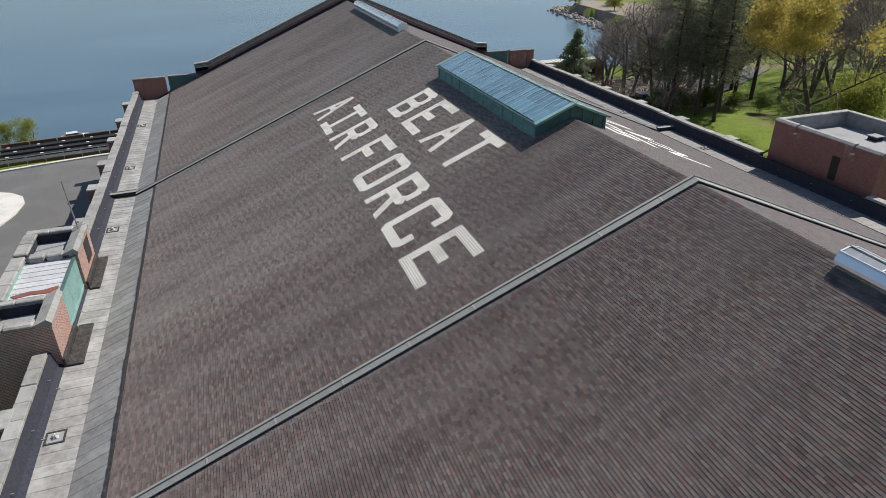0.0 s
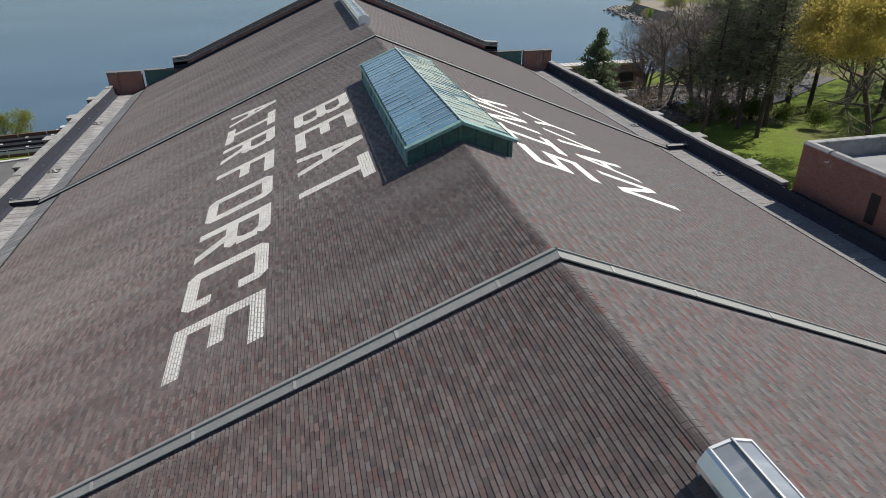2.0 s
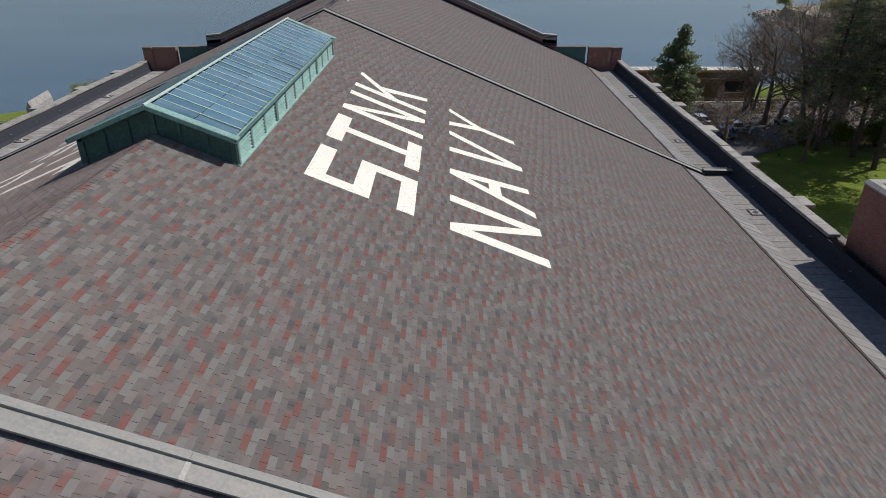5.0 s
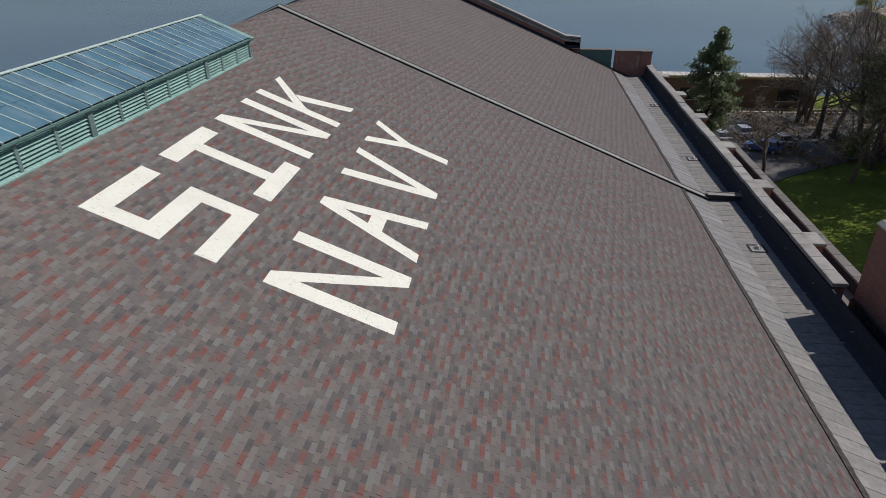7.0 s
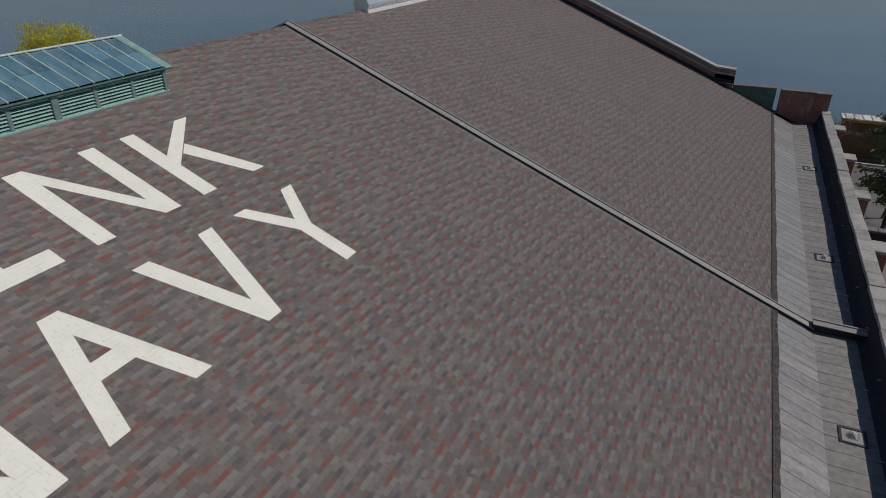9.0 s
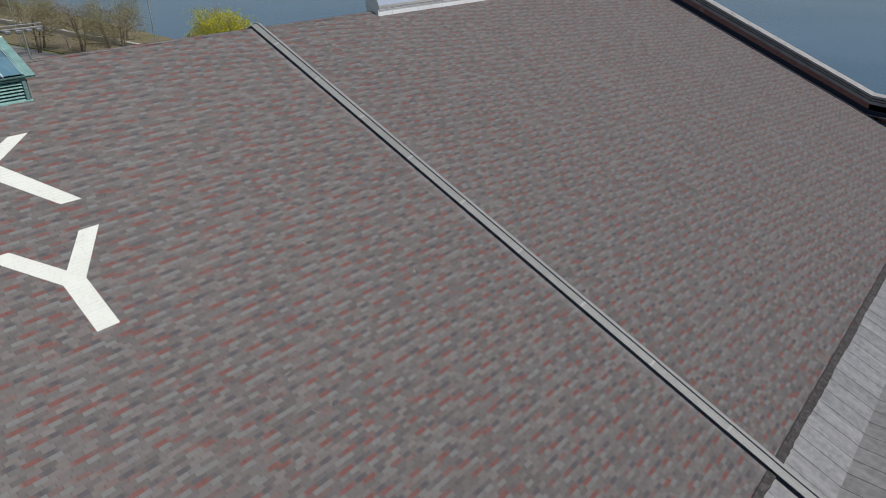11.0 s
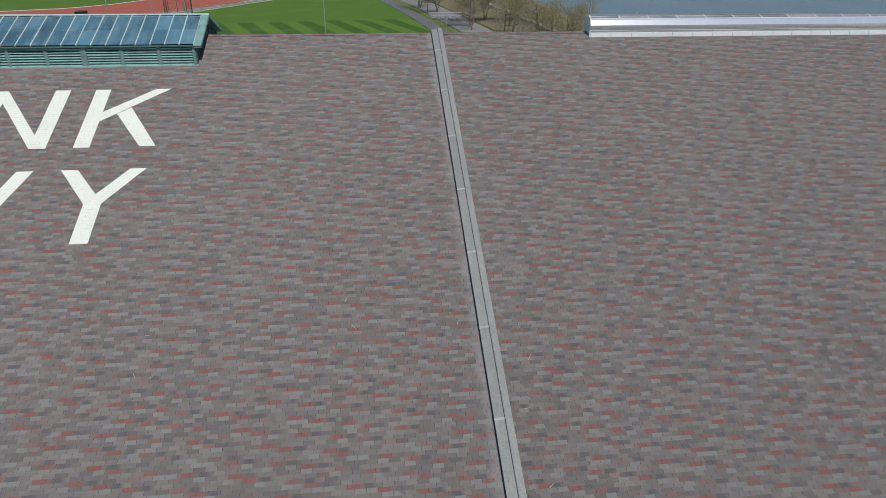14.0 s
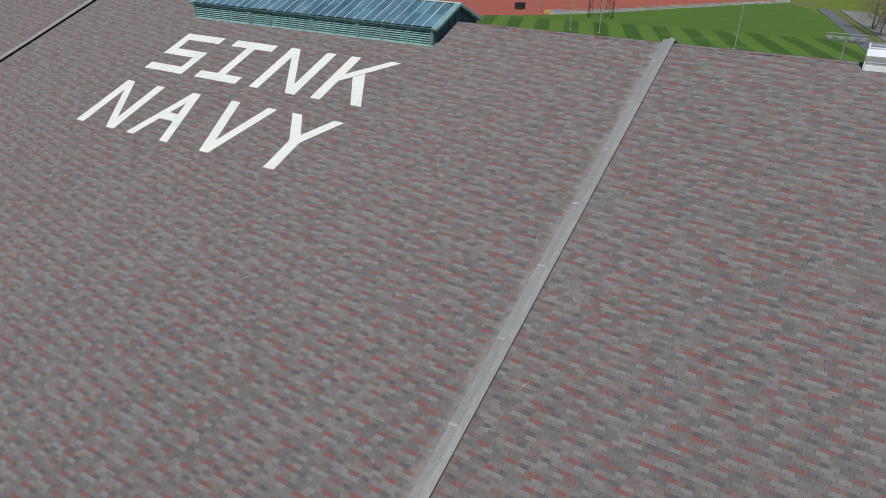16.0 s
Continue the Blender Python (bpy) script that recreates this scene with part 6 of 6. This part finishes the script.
def grow(bm, fine, tips, r, p, way, length, radius, level, levels, lift, spread, low=0.35):
    """One branch, then its own branches; the last two levels go to the fine twigs."""
    wide = low < 0.2
    steps = 4 if level == 0 else (2 if level == levels else 3)
    pts, w = [p.copy()], way.copy()
    for k in range(steps):
        sway = 0.04 if wide and level == 0 else 0.14
        w = (w + Vector((r.gauss(0, sway), r.gauss(0, sway), r.gauss(0, 0.08) + lift))).normalized()
        pts.append(pts[-1] + w * length / steps)
    radii = [radius * (1 - 0.62 * k / steps) for k in range(steps + 1)]
    tube(fine if level >= levels - 1 else bm, pts, radii, 3 if level >= levels - 1 else (7 if level == 0 else 4))
    tips.append(pts[-1])
    if level == levels:
        tips.append(pts[-2])
        return
    count = r.randint(5, 7) if level else r.randint(7, 9)
    for k in range(count):
        f = (low if level == 0 else 0.25) + (1.05 - low if level == 0 else 0.75) * (k + r.random() * 0.6) / count
        f = min(f, 0.999)
        i = int(f * steps)
        q = pts[i].lerp(pts[i + 1], f * steps - i)
        a = r.uniform(0, 2 * math.pi)
        u = w.orthogonal().normalized()
        out = (math.cos(a) * u + math.sin(a) * w.cross(u)).normalized()
        away = (w * r.uniform(0.35, 0.8) + out * spread * r.uniform(0.7, 1.2)).normalized()
        grow(bm, fine, tips, r, q, away, length * r.uniform(0.45, 0.68) * (1.15 - 0.45 * f) * (1.35 if wide and level == 0 else 1.0), max(0.008, radii[i] * 0.55), level + 1, levels, lift, spread)


def leaf_cards(bm, r, centres, count, size, scatter):
    """Small separate leaves and clumps round the given places."""
    for k in range(count):
        c = r.choice(centres)
        p = c + Vector((r.gauss(0, scatter), r.gauss(0, scatter), r.gauss(0, scatter * 0.8)))
        s = size * r.uniform(0.6, 1.4)
        u = Vector((r.gauss(0, 1), r.gauss(0, 1), r.gauss(0, 0.7))).normalized()
        v = u.orthogonal().normalized()
        w = u.cross(v)
        bm.faces.new([bm.verts.new(p + s * q) for q in (v, 0.55 * w + 0.1 * u, -v, -0.55 * w + 0.1 * u)])


def plain_part(name, bm, material, parent, label=""):
    me = bpy.data.meshes.new(name)
    bm.to_mesh(me)
    bm.free()
    me.materials.append(material)
    return put(name, me, parent, label=label)


def broad_tree(seed, height, trunk, label, leaves=None, count=0, size=0.1, scatter=0.4, levels=4, spread=0.8, bark=None, twig_label="bare brown twigs", low=0.35, lean=0.10, clear=0.0):
    r = random.Random(seed)
    t = thing("tree", label, "tree")
    bm, fine, tips = bmesh.new(), bmesh.new(), []
    stems = 1 if r.random() < 0.6 else 2
    for k in range(stems):
        stem = Vector((r.gauss(0, lean), r.gauss(0, lean), 1)).normalized()
        grow(bm, fine, tips, r, Vector((0.25 * k, 0, -0.2)), stem, height * r.uniform(0.60, 0.66), trunk * (1 if k == 0 else 0.75), 0, levels, 0.05, spread, low)
    plain_part("trunk", bm, bark or M_BARK, t)
    if leaves:
        tips = [p for p in tips if p.z > clear * height]
        plain_part("branchwork", fine, M_TWIGS, t)
        crown = bmesh.new()
        leaf_cards(crown, r, tips, count, size, scatter)
        plain_part("crown", crown, leaves, t)
    else:
        plain_part("crown", fine, M_TWIGS, t, twig_label)
    return t


def conifer(seed, height, radius, bare, label, material, dense=1.0, size=0.20, ovate=False):
    r = random.Random(seed)
    t = thing("conifer", label, "tree")
    bm, crown = bmesh.new(), bmesh.new()
    bend = [Vector((r.gauss(0, 0.04) * k, r.gauss(0, 0.04) * k, height * k / 6 - (0.2 if k == 0 else 0))) for k in range(7)]
    tube(bm, bend, [0.0125 * height * (1 - 0.92 * k / 6) for k in range(7)], 8)
    whorls = int(height * 2.2)
    for k in range(whorls):
        f = bare + (1 - bare) * k / whorls
        z = f * height
        i = min(5, int(f * 6))
        o = bend[i].lerp(bend[i + 1], f * 6 - i)
        shape = min(1.0, (1 - f) * 1.5 + 0.06) * (0.55 + 0.45 * min(1.0, (f - bare) * 6 + 0.3))
        if ovate:
            shape = max(0.06, (1.0 - ((f - bare) / (1 - bare)) ** 1.6)) * (0.6 + 0.4 * min(1.0, (f - bare) * 5))
        for j in range(r.randint(4, 6)):
            a, reach = r.uniform(0, 2 * math.pi), radius * shape * r.uniform(0.45, 1.15)
            way = Vector((math.cos(a), math.sin(a), r.uniform(-0.15, 0.35)))
            end = o + way * reach
            tube(bm, [o, o.lerp(end, 0.6) + Vector((0, 0, 0.1)), end], [0.035, 0.022, 0.008], 3)
            for q in range(int((9 + 12 * reach / radius) * dense)):
                g = 0.25 + 0.8 * r.random()
                c = o.lerp(end, g) + Vector((r.gauss(0, 0.16), r.gauss(0, 0.16), r.gauss(0.02, 0.12)))
                leaf_cards(crown, r, [c], 1, size, 0.05)
    plain_part("trunk", bm, M_BARK_DARK, t)
    plain_part("crown", crown, material, t)
    return t


def plant(proto, places):
    """Stands the first tree and its copies at (x, y, turn, scale)."""
    for k, (x, y, turn, scale) in enumerate(places):
        m = pose(x, y, land_z(x, y), 0, 0, turn)
        if k == 0:
            proto.matrix_basis = m @ Matrix.Scale(scale, 4)
        else:
            c = copy_thing(proto, m)
            c.scale = (scale, scale, scale)


B1 = broad_tree(1, 11.5, 0.22, "bare brown tree with a fine spreading crown", levels=4, spread=0.85)
plant(B1, [(33.4, 54.5, 0, 0.88), (40.0, 52.8, 45, 0.9), (44.5, 67.5, 120, 1.2), (-105.1, 61.7, 70, 1.02), (-134.1, 55.1, 200, 1.02), (-76.2, 74.9, 20, 0.96)])
B2 = broad_tree(5, 15.0, 0.30, "tall bare brown tree with dense twigs", levels=4, spread=0.8)
plant(B2, [(45.2, 60.3, 80, 1.0), (43.1, 67.5, 160, 1.0), (43.3, 74, 20, 0.9), (48, 62, 140, 1.1), (52.5, 75, 250, 1.1), (50, 64.5, 310, 1.05), (57, 70, 40, 1.15), (60, 80, 130, 1.2), (44.0, 72.5, 200, 0.85), (65, 90, 10, 1.2), (70, 74, 77, 1.3), (72, 100, 33, 1.2), (56, 62, 290, 1.1), (66, 60, 50, 1.2), (73, 64, 170, 1.25), (70, 55, 220, 1.1), (79, 62, 300, 1.3), (84, 70, 15, 1.3), (66, 47, 95, 1.15), (61.5, 43.5, 150, 1.0), (72, 50, 260, 1.2), (64, 53, 340, 1.15), (78, 54, 20, 1.3), (46.0, 63.5, 280, 1.05)])
B3 = broad_tree(9, 7.0, 0.12, "small bare brown shrub-like tree", levels=3, spread=1.0)
plant(B3, [(29.6, 63.5, 0, 0.85), (27.0, 78.6, 90, 0.9), (33.5, 78.6, 30, 0.8), (26.5, 90.5, 60, 1.1), (-94.6, 55.8, 0, 0.96), (-118.3, 49.9, 99, 1.08), (-149.9, 43.3, 180, 1.20)])
C1 = conifer(3, 12.4, 3.3, 0.30, "dense green conifer beside the building", M_NEEDLE_BRIGHT, 5.0, 0.14, True)
plant(C1, [(28.7, 58.0, 0, 1.01)])
C2 = conifer(4, 21.0, 4.3, 0.24, "tall dark pine with a bare lower trunk", M_NEEDLE, 2.8, 0.115)
plant(C2, [(44.4, 49.0, 0, 0.95), (44.8, 53.0, 110, 0.95), (43.2, 56.2, 200, 0.85), (48.0, 52.5, 65, 1.0), (49.5, 57.0, 300, 1.1), (54, 56.5, 20, 1.1), (53.5, 62.0, 130, 1.15), (59, 58.5, 210, 1.2), (62, 66, 150, 1.2), (50, 66, 250, 1.1)])
Y1 = broad_tree(12, 21.0, 0.30, "broad tree in thin yellow spring leaf with dark open limbs", M_LEAF_YELLOW, 30000, 0.105, 0.45, 4, 1.35, M_BARK_DARK, low=0.24, lean=0.02, clear=0.46)
plant(Y1, [(49.5, 39.4, 180, 1.12)])
Y2 = broad_tree(15, 10.0, 0.24, "round tree in pale lime spring leaf", M_LEAF_LIME, 12000, 0.14, 0.7, 3, 0.95)
plant(Y2, [(56.2, 38.2, 0, 0.86), (92, 152, 10, 0.6), (100, 160, 90, 0.6), (98, 180, 40, 0.5), (108, 172, 140, 0.7)])
S1 = broad_tree(31, 3.2, 0.05, "low leafy green shrub on the lawn", M_LEAF_SHRUB, 2600, 0.10, 0.35, 2, 1.0)
plant(S1, [(45.6, 57.5, 0, 1.0), (48.4, 55.0, 80, 1.1), (50.5, 52.3, 160, 0.9), (43.0, 59.5, 220, 1.1), (52.5, 50.0, 300, 1.0)])
Y3 = broad_tree(18, 7.0, 0.12, "small tree in thin yellow-green leaf", M_LEAF_LIME, 3500, 0.10, 0.4, 3, 0.85)
plant(Y3, [(-42.0, 79.5, 0, 0.75), (-40.2, 80.3, 130, 0.9)])
Y4 = broad_tree(22, 7.5, 0.14, "bushy tree in bright yellow bloom", M_LEAF_BLOOM, 4000, 0.10, 0.4, 3, 0.7)
plant(Y4, [(-71.0, 67.2, 0, 1.28), (-62.0, 66.6, 120, 1.38), (-66.5, 67.5, 40, 1.1)])
Y5 = broad_tree(27, 9.0, 0.17, "tree with thin tan spring buds", M_LEAF_BUD, 3000, 0.08, 0.5, 3, 0.85)
plant(Y5, [(-99.9, 59.7, 0, 1.20), (-110.4, 57.1, 60, 1.26), (-128.8, 51.8, 190, 1.32), (-149.9, 45.9, 300, 1.32), (-92.0, 63.0, 20, 1.14), (-160.4, 42.0, 10, 1.32), (-131.4, 61.7, 210, 1.32), (-105.1, 54.5, 15, 1.20), (-123.6, 50.7, 260, 1.20), (-89.3, 60.4, 222, 1.08), (-134.1, 55.8, 300, 1.26), (-102.5, 68.3, 310, 1.20), (-173.6, 45.9, 77, 1.44)])

# dry brush along the river bank and under the trees
brush = bmesh.new()
r = random.Random(40)
centres = [Vector((x, shore_y(x) - r.uniform(0.5, 4.0), 0.0)) for x in [r.uniform(-75, -24) for _ in range(160)]]
centres += [Vector((r.uniform(36, 58), r.uniform(56, 78), 0.0)) for _ in range(130)]
for c in centres:
    c.z = land_z(c.x, c.y) + 0.5
leaf_cards(brush, r, centres, 9000, 0.16, 0.5)
plain = plain_part("dry_brush", brush, M_BRUSH, None)
tagged(plain, "dry tan brush along the bank and under the trees", "brush", kind="stuff")


# ---- dry twigs lying on the shingles ----
TWIGS = [(31.15, 10.65), (30.75, 14.2), (22.0, 12.9), (26.7, 11.2), (26.4, 12.5), (31.0, 13.0), (30.9, 12.2), (31.2, 7.1), (29.5, 9.2), (30.9, 15.8),
         (29.4, 12.0), (29.6, 7.6), (16.6, 11.1), (24.8, 9.2), (22.1, 11.9), (12.96, 3.94), (16.9, 10.9), (26.9, 12.0), (22.4, 12.9), (2.36, -7.46)]
r = random.Random(77)
for y, x in TWIGS:
    side = 1 if x > 0 else -1
    n, size, bend, way = 6, r.uniform(0.10, 0.24), r.uniform(-1.4, 1.4), r.uniform(0, math.pi)
    bm = bmesh.new()
    pts, p, a = [], Vector((0, 0, 0)), way - bend / 2
    for k in range(n):
        pts.append(p.copy())
        a += bend / n
        p += Vector((math.cos(a), math.sin(a), 0)) * size / n
    mid = pts[n // 2].copy()
    tube(bm, [q - mid + Vector((0, 0, 0.012 + 0.012 * math.sin(3 * k))) for k, q in enumerate(pts)], [0.010 - 0.0012 * k for k in range(n)], 5)
    if size > 0.24:
        tip = pts[3] - mid + Vector((0, 0, 0.015))
        tube(bm, [tip, tip + Vector((0.05, 0.07, 0.015)), tip + Vector((0.07, 0.12, 0.01))], [0.006, 0.005, 0.003], 4)
    twig = part("twig", bm, M_TWIG)
    s = abs(x) / COS
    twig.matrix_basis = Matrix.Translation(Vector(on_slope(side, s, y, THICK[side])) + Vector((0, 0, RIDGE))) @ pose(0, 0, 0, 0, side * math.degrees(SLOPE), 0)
    tagged(twig, "small dry pale twig lying on the shingles", "twig", "fallen twigs")


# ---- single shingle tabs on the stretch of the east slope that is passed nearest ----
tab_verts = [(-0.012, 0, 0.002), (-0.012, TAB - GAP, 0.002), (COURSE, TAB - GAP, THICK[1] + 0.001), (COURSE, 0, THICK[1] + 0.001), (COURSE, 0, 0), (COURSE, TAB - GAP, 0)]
tab_me = mesh_of("shingle", tab_verts, [(0, 3, 2, 1), (3, 4, 5, 2), (0, 4, 3), (1, 2, 5)], M_SHINGLE_PIECE)
lie = Matrix(((COS, 0, SIN, 0), (0, 1, 0, 0), (-SIN, 0, COS, 0), (0, 0, 0, 1)))
for i in PIECE_ROWS:
    a, b, lift, slip = tab_at(i)
    for k in np.nonzero((a > PIECE_Y[0]) & (b < PIECE_Y[1]))[0]:
        put("shingle", tab_me, roof_east, Matrix.Translation(on_slope(1, i * COURSE + slip[k], float(a[k]), float(lift[k]))) @ lie)

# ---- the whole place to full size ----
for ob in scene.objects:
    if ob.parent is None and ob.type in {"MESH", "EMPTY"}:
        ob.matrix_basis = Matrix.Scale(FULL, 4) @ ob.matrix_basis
